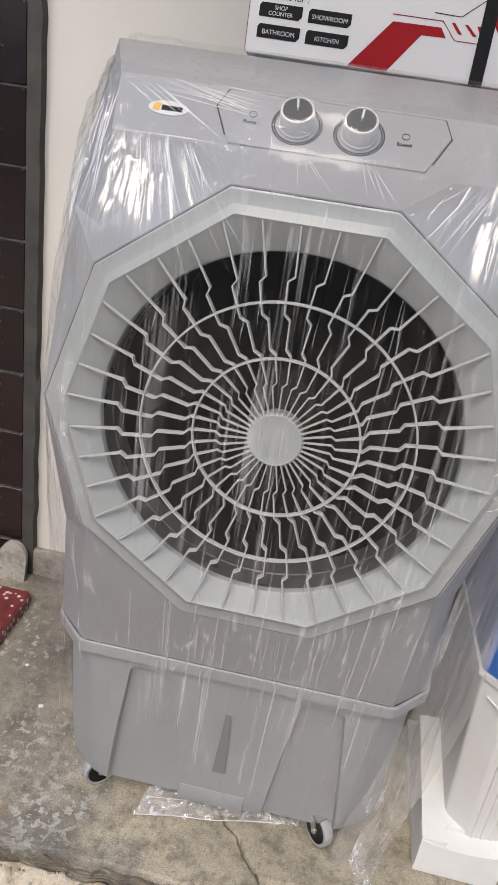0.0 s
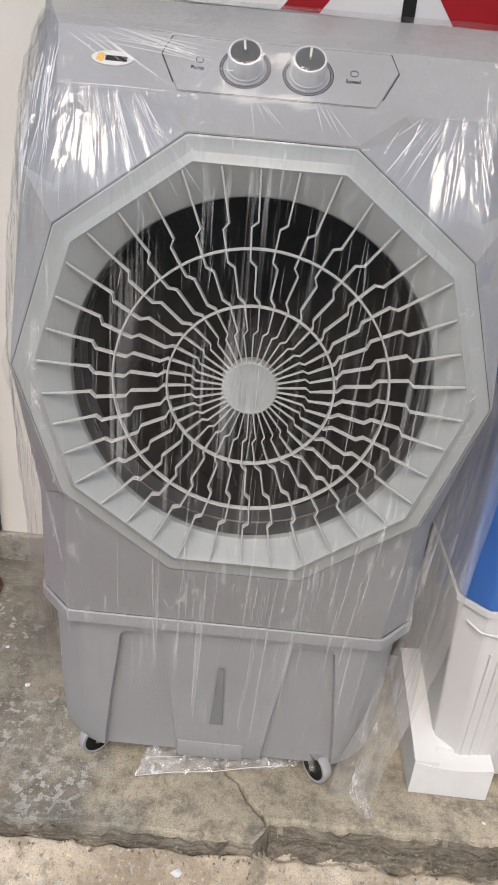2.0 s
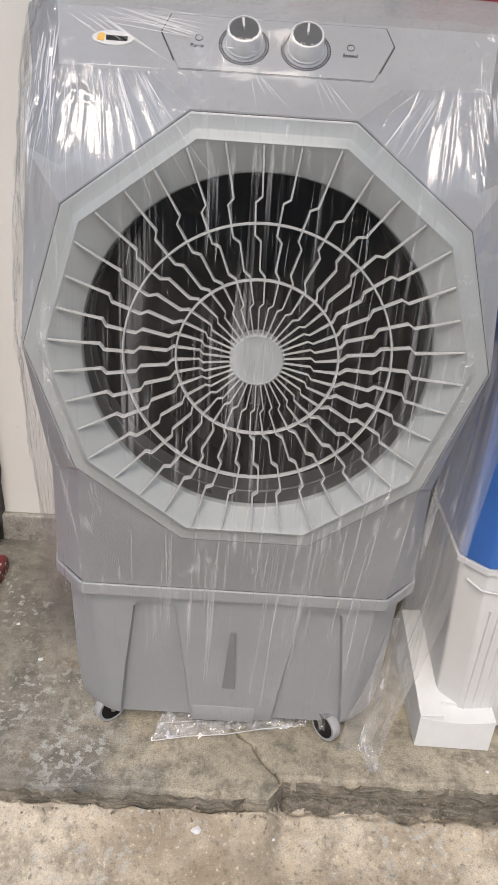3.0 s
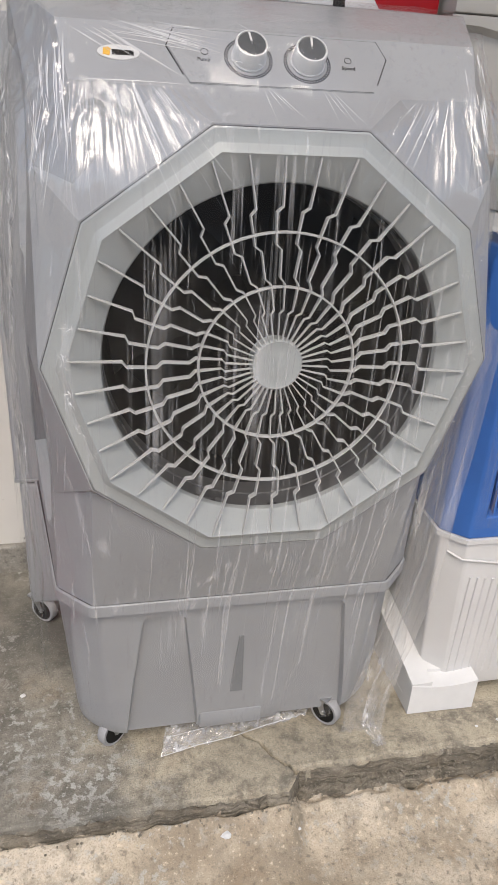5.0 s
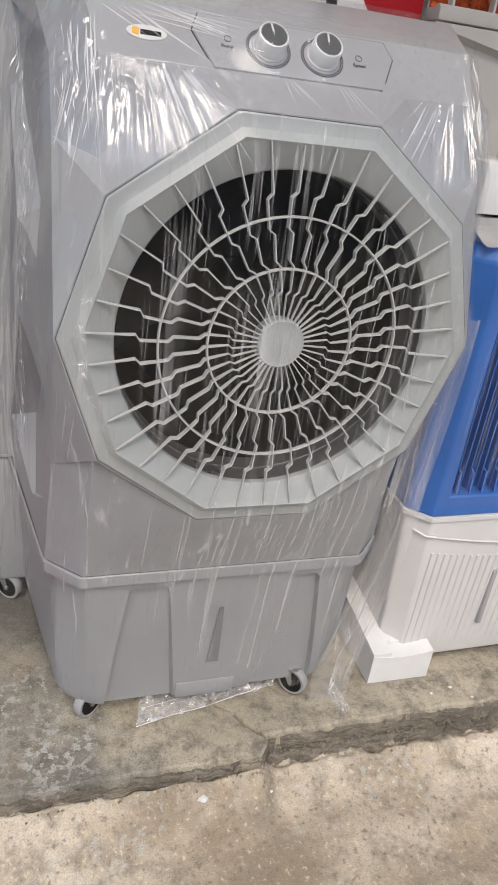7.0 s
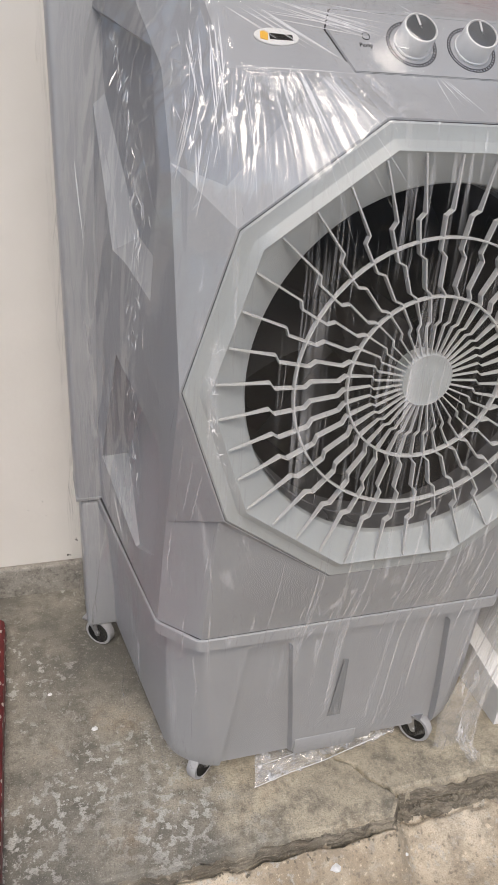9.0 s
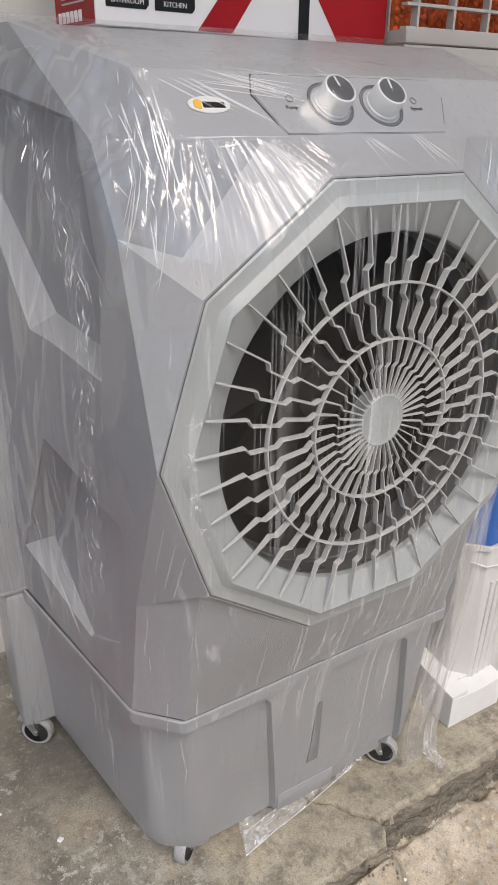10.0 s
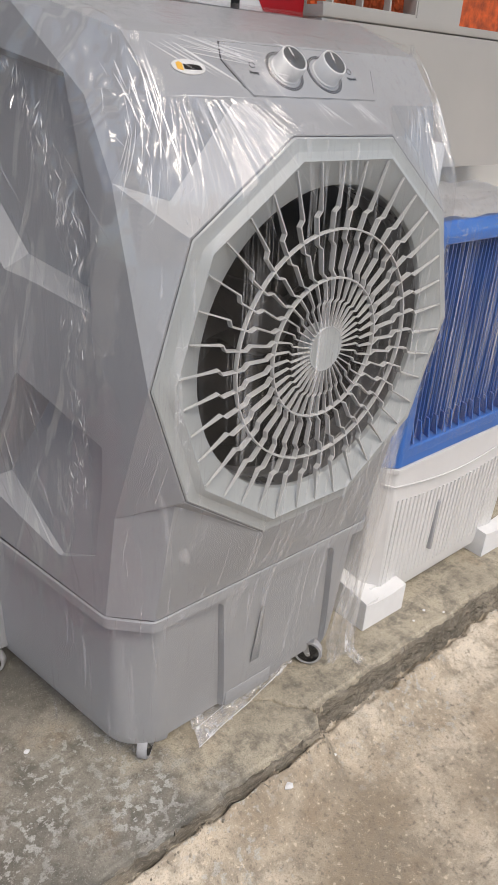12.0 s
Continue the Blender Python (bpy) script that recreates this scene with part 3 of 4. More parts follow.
def cooler_panel(root):
    panel = extruded([(-.131, .003), (.131, .003), (.158, .064), (.147, .094), (-.147, .094), (-.158, .064)], .003, PANEL @ pose(0, 0, .0002), .001)
    plate = part("control_panel", panel, GREY, root, "six-sided inset control panel", smooth=30)
    line = extruded([(-.1325, .0015), (.1325, .0015), (.160, .064), (.1485, .0955), (-.1485, .0955), (-.160, .064)], .0012, PANEL @ pose(0, 0, 0))
    part("panel_groove", line, SEAM, root, "dark groove round the control panel")
    for x, s, turn in ((-.046, .049, 8), (.038, .047, -3)):
        base = PANEL @ pose(x, s, .003)
        prof = ((.0245, 0), (.0245, .003), (.0234, .004), (.0224, .025), (.0217, .0270), (.0202, .0275), (.0196, .0257))
        body = loft([[base @ Vector((r * math.cos(k * math.tau / 48), r * math.sin(k * math.tau / 48), h)) for k in range(48)] for r, h in prof], True, True, True)
        knob = part("knob", body, OFFWHITE, root, "pale round control knob", smooth=40)
        cap = loft([[base @ Vector((r * math.cos(k * math.tau / 48), r * math.sin(k * math.tau / 48), h)) for k in range(48)] for r, h in ((.0195, .0252), (.0190, .0268), (.001, .0270))], True, True, False)
        part("knob_cap", cap, KNOB_CAP, knob, "charcoal knob cap", smooth=40)
        part("pointer", extruded([(-.0015, .003), (.0015, .003), (.0015, .0185), (-.0015, .0185)], .0012, base @ pose(0, 0, .0266, 0, 0, turn), .0004), WHITE_PL, knob, "white pointer line")
        for r in (.0300, .0335):
            pts = [base @ Vector((r * math.cos(k * math.tau / 64), r * math.sin(k * math.tau / 64), .0003)) for k in range(64)]
            part("dial_ring", tube(pts, .0007, 6, True), SEAM, plate, "thin dark dial ring")
        ticks = bmesh.new()
        for k in range(44):
            a = k * math.tau / 44
            me = bpy.data.meshes.new("t")
            b = extruded([(.0308, -.0008), (.0328, -.0008), (.0328, .0008), (.0308, .0008)], .0006, base @ pose(0, 0, .0001, 0, 0, math.degrees(a)))
            b.to_mesh(me)
            b.free()
            ticks.from_mesh(me)
            bpy.data.meshes.remove(me)
        part("dial_ticks", ticks, SEAM, plate, "fine dark tick marks round the knob")
    words("Speed", .0085, PANEL @ pose(.088, .040, .0036), SEAM, plate)
    words("Pump", .008, PANEL @ pose(-.118, .040, .0036), SEAM, plate)
    for x in (.099, -.107):
        pts = [PANEL @ Vector((x + .005 * math.cos(k * math.tau / 32), .056 + .005 * math.sin(k * math.tau / 32), .0035)) for k in range(32)]
        part("icon", tube(pts, .0005, 6, True), SEAM, plate, "small round printed symbol")
    # badge
    b = PANEL @ pose(-.223, .047, .0004)
    oval = [(.028 * math.cos(k * math.tau / 40), .0125 * math.sin(k * math.tau / 40)) for k in range(40)]
    badge = part("badge", extruded(oval, .002, b, .0005), WHITE_PL, root, "white oval maker's badge", smooth=40)
    part("badge_mark", extruded([(-.021, -.005), (-.012, -.007), (-.010, .004), (-.014, .007), (-.020, .005)], .0006, b @ pose(0, 0, .002)), plain("badge_orange", (.75, .42, .06), .4), badge, "small orange mark")
    part("badge_bar", extruded([(-.009, -.005), (.020, -.005), (.020, .0028), (-.009, .0035)], .0006, b @ pose(0, 0, .002)), BLACK, badge, "dark printed bar")


def cooler_tank(root):
    def rounded(a, p, b, r):
        a, p, b = Vector(a), Vector(p), Vector(b)
        u, w = p + (a - p).normalized() * r, p + (b - p).normalized() * r
        return [tuple(u * (1 - k) ** 2 + p * 2 * k * (1 - k) + w * k * k) for k in (0, .25, .5, .75, 1)]

    def ring_(z, fx, fy, cx, cy, rx, ry, r=.010):
        half = rounded((0, fy), (fx, fy), (cx, cy), r) + rounded((fx, fy), (cx, cy), (rx, ry), r) + [(rx, ry)]
        pts = [(-x - .009, y, z) for x, y in half[::-1]] + [(x - .009, y, z) for x, y in half]
        return pts
    rings = [ring_(.052, .240, .116, .308, .166, .376, .58, .034), ring_(.056, .249, .106, .318, .157, .384, .59, .034), ring_(.072, .254, .101, .324, .153, .388, .60, .030), ring_(.100, .257, .098, .327, .150, .391, .60, .026), ring_(.16, .261, .094, .329, .148, .393, .61, .020),
             ring_(.405, .274, .077, .333, .141, .411, .62), ring_(.409, .282, .069, .348, .134, .417, .64), ring_(.4285, .286, .067, .350, .133, .419, .64)]
    tank = part("tank", loft(rings, True, True, True), GREY, root, "grey water tank with two sunken panels")
    F = Matrix(((1, 0, 0, 0), (0, -.0775, -.997, .0985), (0, .997, -.0775, .10), (0, 0, 0, 1)))
    cuts = []
    for s in (-1, 1):
        pts = [(s * .243, -.075), (s * .226, .10), (s * .204, .280), (s * .194, .291), (s * .130, .291), (s * .120, .280), (s * .100, .10), (s * .083, -.075)]
        a = [F @ Vector((x, y, .03)) for x, y in pts]
        b = [F @ Vector((x, y, .0005)) for x, y in pts]
        cx, cy = s * .165, .15
        c = [F @ Vector((cx + (x - cx) * .93, cy + (y - cy) * .965, -.016)) for x, y in pts]
        cuts.append(loft([a, b, c], True, True, True))
    carve(tank, cuts)
    bevelled(tank, .004, 22)
    part("level_window", extruded([(-.017, .060), (.010, .060), (.004, .222), (-.006, .222)], .0022, F @ pose(-.006, 0, .0012), .0006), WINDOW, root, "narrow smoked water level window")
    rim = ring_(.4378, .2875, .0655, .3515, .1320, .420, .62)
    line = loft([[(x, y, z) for x, y, z in rim], [(x, y, .4388) for x, y, z in rim]], True, True, True)
    part("tank_seam", line, SEAM, root, "dark joint between tank and housing")
    lipb = [ring_(z, .2870 + d, .0660 - d, .3510 + d, .1325 - d, .4195 + d, .62) for z, d in ((.4120, .0), (.4135, .0035), (.4365, .0042), (.4380, .0028))]
    part("tank_rim", loft(lipb, True, True, True), GREY, root, "narrow raised rim of the tank", smooth=30)
    lip = box(-.085, .050, .0965, .125, .057, .100, .003)
    part("drain_lip", lip, GREY, root, "small raised lip at the tank foot", smooth=40)


def cooler_rear(root):
    hs = part("rear_housing", box(-.468, .430, .548, .668, .430, 1.405, .012, 3), GREY, root, "wider rear housing with the air intake", smooth=40)
    rt = part("rear_tank", box(-.460, .422, .552, .66, .068, .4285, .010, 3), GREY, root, "rear part of the water tank", smooth=40)
    part("housing_lip", box(-.4695, .4315, .546, .6695, .436, .443, .001), GREY_DEEP, hs)


def castor(root, x, y, turn):
    m = pose(x, y, 0, 0, 0, turn)
    fork = new("castor")
    fork.parent = root
    fork.matrix_local = m
    R = .0360
    prof = ((R * .74, -.010), (R * .95, -.011), (R, -.008), (R, .008), (R * .95, .011), (R * .74, .010))
    part("tyre", loft([[(r * math.cos(k * math.tau / 40), w, R + .0005 + r * math.sin(k * math.tau / 40)) for k in range(40)] for r, w in prof]), RUBBER, fork, "grey rubber tyre", smooth=40)
    inner = ((.001, -.0085), (R * .78, -.0113), (R * .78, .0113), (.001, .0085))
    part("wheel_disc", loft([[(r * math.cos(k * math.tau / 40), w, R + .0005 + r * math.sin(k * math.tau / 40)) for k in range(40)] for r, w in inner]), BLACK, fork, "black wheel disc", smooth=40)
    for s in (-1, 1):
        pl = [(-.006, R - .004), (.004, R - .006), (.024, .064), (.030, .074), (.004, .074)]
        a = [(px, s * .0125, pz) for px, pz in pl]
        b = [(px, s * .0148, pz) for px, pz in pl]
        part("fork_plate", loft([a, b], True, True, True), STEEL, fork, "zinc fork plate")
    part("axle", tube([(0, -.017, R), (0, .017, R)], .005, 12), STEEL, fork, smooth=40)
    part("mount_plate", box(-.012, .038, -.02, .02, .0725, .0785, .001), STEEL, fork)


cooler = thing("air_cooler", "tall grey plastic air cooler on castors wrapped in clear film", "air cooler")
cooler_body(cooler)
cooler_shroud(cooler)
cooler_grille(cooler)
cooler_panel(cooler)
cooler_tank(cooler)
cooler_rear(cooler)
for x, y, turn in ((-.268, .142, 40), (.212, .124, 130), (-.430, .572, 140), (.39, .60, 10)):
    castor(cooler, x, y, turn)


# ---- film over the cooler ----
FILM_ROWS = [
    (1.4500, ((0, .66), (.2, .66), (.3, .66), (.37, .66), (.385, .662), (.40, .672))),
    (1.4440, ((0, .345), (.2, .345), (.3, .345), (.37, .36), (.392, .45), (.415, .672))),
    (1.388, ((0, .124), (.2, .124), (.29, .126), (.314, .135), (.362, .25), (.48, .676))),
    (1.310, ((0, .050), (.2, .050), (.285, .052), (.302, .062), (.362, .15), (.48, .678))),
    (1.262, ((0, -.012), (.12, -.012), (.2, .018), (.298, .048), (.362, .125), (.48, .678))),
    (1.190, ((0, -.020), (.2, -.016), (.24, -.004), (.302, .028), (.362, .085), (.48, .678))),
    (1.100, ((0, -.022), (.27, -.018), (.30, -.008), (.333, .025), (.374, .088), (.48, .678))),
    (.930, ((0, -.024), (.31, -.019), (.345, -.014), (.364, -.004), (.388, .1), (.48, .678))),
    (.750, ((0, -.023), (.24, -.020), (.29, -.014), (.328, .016), (.384, .10), (.48, .678))),
    (.600, ((0, -.018), (.12, -.016), (.2, -.006), (.302, .024), (.384, .12), (.48, .678))),
    (.430, ((0, .036), (.12, .034), (.2, .038), (.308, .046), (.378, .125), (.48, .678))),
    (.200, ((0, .048), (.12, .048), (.2, .052), (.305, .058), (.388, .135), (.48, .678))),
    (.085, ((0, .070), (.12, .070), (.2, .072), (.295, .080), (.382, .145), (.47, .670))),
]


def film_point(u, v):
    """u: -1 to 1 round the cooler from its left rear to its right rear; v: 0 top to 1 foot."""
    k = v * (len(FILM_ROWS) - 1)
    i = min(int(k), len(FILM_ROWS) - 2)
    f = k - i
    s = -1 if u < 0 else 1
    a = abs(u) * 5
    j = min(int(a), 4)
    g = a - j

    def at(row):
        (x0, y0), (x1, y1) = row[1][j], row[1][j + 1]
        q = Vector((s * (x0 + (x1 - x0) * g), y0 + (y1 - y0) * g, row[0]))
        q.x = min(q.x, .434)                    # the neighbour stands close on this side
        return q
    q = at(FILM_ROWS[i]).lerp(at(FILM_ROWS[i + 1]), f)
    # drawn taut from the upper edge out to the fan surround
    if abs(q.x) < .34 and 1.0 < q.z < 1.306 and q.y < .2:
        pull = .62 + .06 * noise.noise((q.x * 22, 3, 1))
        low = -.018 + .008 * noise.noise((q.x * 34, 0, 6)) + .9 * max(0, abs(q.x) - .285)
        flat = .050 - pull * (1.306 - q.z) + .9 * max(0, abs(q.x) - .285)
        q.y = min(q.y, low + .008 * math.log1p(math.exp(min(30, (flat - low) / .008))))
    return q


def build_film():
    wrap = thing("plastic_wrap", "clear crinkled packing film draped over the grey cooler", "packing film")
    fan = np.linspace(.10, .44, 170)
    us = np.concatenate([np.linspace(-1, -.88, 60)[:-1], np.linspace(-.88, -.8, 90)[:-1], np.linspace(-.8, -.44, 70)[:-1], -fan[::-1][:-1], np.linspace(-.10, .10, 44)[:-1], fan[:-1], np.linspace(.44, .8, 70)[:-1], np.linspace(.8, 1, 60)])
    nv = 340
    grid = [[film_point(u, v) for v in np.linspace(0, 1, nv)] for u in us]
    nu = len(us)
    rings = []
    for i in range(nu):
        row = []
        for j in range(nv):
            p = grid[i][j]
            du = grid[min(i + 1, nu - 1)][j] - grid[max(i - 1, 0)][j]
            dv = grid[i][min(j + 1, nv - 1)] - grid[i][max(j - 1, 0)]
            n = dv.cross(du)
            n = n.normalized() if n.length > 1e-9 else Vector((0, -1, 0))
            if n.y > 0.2 and n.z < 0.2 and abs(n.x) < 0.5:
                n = -n
            x, y, z = p
            side = max(0, min(1, (y - .06) / .1)) * min(1, abs(n.x) * 1.5) * (z < 1.40)
            # long soft vertical folds, sharper ones on the sides
            d = (.0003 if n.z > .75 or (z > 1.14 and y < .16) else .0015) * noise.noise((x * 42, y * 42, z * 3))
            d += side * .010 * abs(noise.noise((x * 14 + 5, y * 14, z * 3.2))) + side * .0025 * noise.noise((x * 30, y * 30, z * 9))
            if x < -.3 and y > .06:
                yc = .125 + .22 * max(0, (z - 1.08) / .3) ** 1.6 + .25 * max(0, .86 - z) ** 1.3
                g = math.exp(-((y - yc) / .032) ** 2) * min(1, max(0, (z - .45) / .3))
                d += g * (.013 * abs(noise.noise((y * 50 + z * 12, z * 17, 3))) + .005 * abs(noise.noise((y * 80, z * 40, 8))))
            # taut diagonal folds across the flank
            d += side * .006 * max(0, 1 - 6 * abs(noise.noise(((y * 1.0 + z * .45) * 9, (z - y * .45) * 1.6, 11))))
            # flat pleats with narrow gathers between them, fanning out below the upper corners
            for sx in (-1, 1):
                dx, dz = x - sx * .245, 1.420 - z
                if .112 < dz < .30 and abs(dx) < .15 and y < .16:
                    ang = math.atan2(dx * sx, dz)
                    top = dz - .112
                    fall = min(1, top / .006) * max(0, 1 - top / .19)
                    w = noise.noise((ang * 13 + sx * 3, z * 1.8, 2))
                    v2 = noise.noise((ang * 40, z * 3, 7 + sx))
                    d -= .0050 * fall * max(0, 1 - abs(w) / .10) + .0013 * fall * max(0, 1 - abs(v2) / .10)
                    d += .0012 * fall * w
                    if top < .012:
                        d += .0018 * noise.noise((x * 160, z * 60, 4))
                if y < .5 and z > 1.30:
                    ex = math.hypot(x - sx * .31, z - 1.38)
                    if ex < .09:
                        d += .004 * (1 - ex / .09) * noise.noise((x * 90, y * 60, z * 60))
                ex = math.hypot(x - sx * .325, (z - 1.29) * .7)
                if ex < .10 and y < .24:
                    d += .011 * (1 - ex / .10) * abs(noise.noise((x * 38, y * 38, z * 16 + sx))) + .004 * (1 - ex / .10) * noise.noise((x * 80, y * 80, z * 40))
            # tents over the knobs
            for kx in (-.046, .038):
                sx_, sy_ = x - kx, (y - .062) * .687 + (z - 1.305) * .727 - .048
                q = math.hypot(sx_, sy_)
                if y < .2 and q < .085:
                    k = 1 if q < .025 else max(0, 1 - (q - .025) / .055)
                    d += .025 * k ** 1.5
            q = p + n * d
            if j > nv * .9:
                q.z += .03 * (j / nv - .9) / .1 * fbm((x * 9, y * 9, 1), 3)
            row.append(q)
        rings.append(row)
    front = np.array([grid[i][j] for i in range(nu) if abs(us[i]) < .85 for j in range(nv)])
    flank = np.array([grid[i][j] for i in range(nu) if us[i] < -.6 for j in range(nv)])
    sheet = part("film_sheet", loft(rings, closed=False), FILM, wrap, smooth=180)
    sheet.visible_shadow = False
    sheet.data.materials.append(FILM_FOLD)
    for f in sheet.data.polygons:
        x, y, z = f.center
        edge = .02 * noise.noise((x * 30, y * 30, z * 30))
        corner = .11 < abs(x) + edge and y < .20 and 1.10 < z + edge - .9 * (.30 - abs(x)) * (abs(x) < .30) and z + edge < 1.306
        if corner or (x < -.30 and .06 < y + edge < .40 and .40 < z + edge) or x > .365:
            f.material_index = 1
    # creases lying in the film, their glints painted as milky white strips and facets
    rng = random.Random(4)
    bm = bmesh.new()

    def at_film(cloud, axes, a, c):
        d = (cloud[:, axes[0]] - a) ** 2 + (cloud[:, axes[1]] - c) ** 2
        return Vector(cloud[int(d.argmin())])

    def crease(p0, p1, w, cloud=front, axes=(0, 2), mesh=None, blunt=.25):
        """A taut pleat: a straight wedge with a ridge, widest near one end."""
        n = max(4, int(math.hypot(p1[0] - p0[0], p1[1] - p0[1]) / .025))
        pts = [at_film(cloud, axes, p0[0] + (p1[0] - p0[0]) * i / (n - 1), p0[1] + (p1[1] - p0[1]) * i / (n - 1)) for i in range(n)]
        for turn in range(2):
            pts = [pts[0]] + [(pts[i - 1] + pts[i] + pts[i + 1]) / 3 for i in range(1, n - 1)] + [pts[-1]]
        d = (pts[-1] - pts[0]).normalized()
        out_ = Vector((0, -1, .15)) if axes[0] == 0 else Vector((-1, -.2, .1))
        s = d.cross(out_).normalized()
        m = mesh or bm
        rows = []
        for i, p in enumerate(pts):
            k = i / (n - 1)
            ww = w * max(.06, min(1, k / blunt if blunt else 1, (1.02 - k) / (1 - blunt))) * rng.uniform(.8, 1.15)
            c = p + out_ * .0035
            rows.append([m.verts.new(c - s * ww), m.verts.new(c + out_ * ww * .5), m.verts.new(c + s * ww)])
        for r0, r1 in zip(rows, rows[1:]):
            for q in range(2):
                m.faces.new((r0[q], r0[q + 1], r1[q + 1], r1[q]))

    def glint(a, c, size, cloud, axes):
        """A small bent facet of crumpled film, whitened to stand for a glint."""
        p = at_film(cloud, axes, a, c) + (Vector((0, -.004, 0)) if axes[0] == 0 else Vector((-.005, 0, 0)))
        e = Vector((rng.gauss(0, .25), rng.gauss(0, .35), -1)).normalized()
        f = e.cross(Vector((rng.gauss(-1, .6), rng.gauss(-.4, .6), rng.gauss(.2, .5)))).normalized()
        vs = [bm.verts.new(p + e * size * u + f * size * v) for u, v in ((-1, rng.uniform(-.1, .1)), (rng.uniform(-.3, .1), .12), (1, rng.uniform(-.35, .35)), (rng.uniform(-.1, .4), -.04))]
        bm.faces.new(vs)

    for k in range(14):                                     # short sharp folds bunched at the upper left corner
        x, z, a = rng.uniform(-.345, -.298), rng.uniform(1.22, 1.36), rng.gauss(.02, .16)
        ln = rng.uniform(.012, .055)
        crease((x, z), (x + ln * math.sin(a), z - ln * math.cos(a)), rng.choice((.0005, .0008, .0012, .0019)), blunt=rng.uniform(.1, .9))
    for k in range(26):                                     # pleats hanging below the upper left corner
        q = rng.random()
        x = -.292 + .125 * q
        a = -.12 + .85 * q + rng.gauss(0, .06)
        ln = rng.uniform(.035, .13) * (1 - .25 * q)
        crease((x, 1.303), (x + ln * math.sin(a), 1.303 - ln * math.cos(a)), rng.choice((.0004, .0006, .0009, .0014)), blunt=.06)
    for k in range(10):                                     # hair-fine long ones
        q = rng.random()
        x, a = -.292 + .12 * q, -.1 + .8 * q
        ln = rng.uniform(.12, .2)
        crease((x, 1.300), (x + ln * math.sin(a), 1.300 - ln * math.cos(a)), .0005)
    for k in range(18):                                     # below the upper right corner
        q = rng.random()
        x = .292 - .11 * q
        a = .12 - .95 * q + rng.gauss(0, .08)
        ln = rng.uniform(.04, .13)
        crease((x, 1.300), (x + ln * math.sin(a), 1.300 - ln * math.cos(a)), rng.choice((.0004, .0006, .001, .0015)), blunt=.06)
    for k in range(15):                                     # taut lines from the left knob to the top corner
        q = rng.random()
        z0, z1 = 1.335 + .035 * rng.random(), 1.362 + .022 * q
        crease((-.065 - .05 * rng.random(), z0), (-.19 - .10 * rng.random(), z1), rng.choice((.0003, .0004, .0006)), blunt=.5)
    for k in range(9):                                      # from the corner past the badge down to the panel edge
        x, z = -.292 + .05 * rng.random(), 1.372 - .012 * rng.random()
        ln = rng.uniform(.06, .15)
        crease((x, z), (x + ln * .8, z - ln * .42), rng.choice((.0003, .0005, .0009)))
    for k in range(26):                                     # over the left edge of the front
        a = rng.uniform(-.30, .06)
        x, z = -.302 + rng.uniform(-.03, .012), rng.uniform(1.20, 1.372)
        ln = rng.uniform(.03, .10)
        crease((x, z), (x + ln * math.sin(a), z - ln * math.cos(a)), rng.choice((.0003, .0005, .0008, .0014)), blunt=rng.uniform(.1, .7))
    for k in range(120):
        glint(rng.uniform(-.350, -.285), rng.uniform(1.12, 1.37), rng.choice((.002, .003, .005, .008)), front, (0, 2))
    for k in range(12):
        x, z = .300 + rng.uniform(-.03, .02), rng.uniform(1.30, 1.37)
        ln = rng.uniform(.02, .06)
        crease((x, z), (x + rng.uniform(-.2, .2) * ln, z - ln), rng.choice((.0005, .0008, .0014)))
    for k in range(8):                                      # drawn across the left knob
        z = 1.335 + .006 * k
        crease((-.085 + .004 * k, z + rng.uniform(0, .02)), (-.02, z - rng.uniform(0, .012)), rng.choice((.0003, .0005, .0009)), blunt=.5)
    for kx in (-.035, .05):                                 # below the knobs
        for k in range(4):
            x = kx + .005 * k
            crease((x, 1.312 - .002 * k), (x + .015 + .008 * k, 1.28 - rng.uniform(0, .02)), .0005)
    # taut lines and pleats with their sheen put into a pale colour
    soft = bmesh.new()
    for k in range(70):                                     # long taut lines down the front
        x, z = rng.uniform(-.27, .30), rng.uniform(.60, 1.20)
        if rng.random() < .65:
            x, z = rng.uniform(-.16, .28), rng.uniform(.50, .70)
        ln = min(z - .12, rng.uniform(.12, .42))
        crease((x, z), (x - ln * .03 + rng.gauss(0, .003), z - ln), rng.choice((.0004, .0006, .0010, .0018)), mesh=soft, blunt=.5)
    for k in range(170):                                    # short fine ones over the fan opening
        a0, r0 = rng.uniform(0, math.tau), .25 * math.sqrt(rng.random())
        x, z = r0 * math.cos(a0) + .02, ZC + r0 * math.sin(a0) + .03
        ln = rng.uniform(.02, .12)
        crease((x, z), (x - ln * .03 + rng.gauss(0, .002), z - ln), rng.choice((.0003, .0004, .0006, .0009)), mesh=soft, blunt=.5)
    for k in range(16):                                     # a few bright glints on them
        x, z = rng.uniform(-.10, .28), rng.uniform(.25, .68)
        ln = rng.uniform(.03, .12)
        crease((x, z), (x - ln * .03, z - ln), .0003, blunt=.5)
    for k in range(42):                                     # broad soft pleats on the flank
        y, z = rng.uniform(.16, .50), rng.uniform(.55, 1.30)
        ln = rng.uniform(.08, .24)
        a = rng.uniform(-.55, -.2) if z < .95 else rng.uniform(-.9, .1)
        crease((y, z), (y + ln * math.sin(a), z - ln * math.cos(a)), rng.choice((.0004, .0007, .0011, .0018)), flank, (1, 2), soft, rng.uniform(.3, .7))
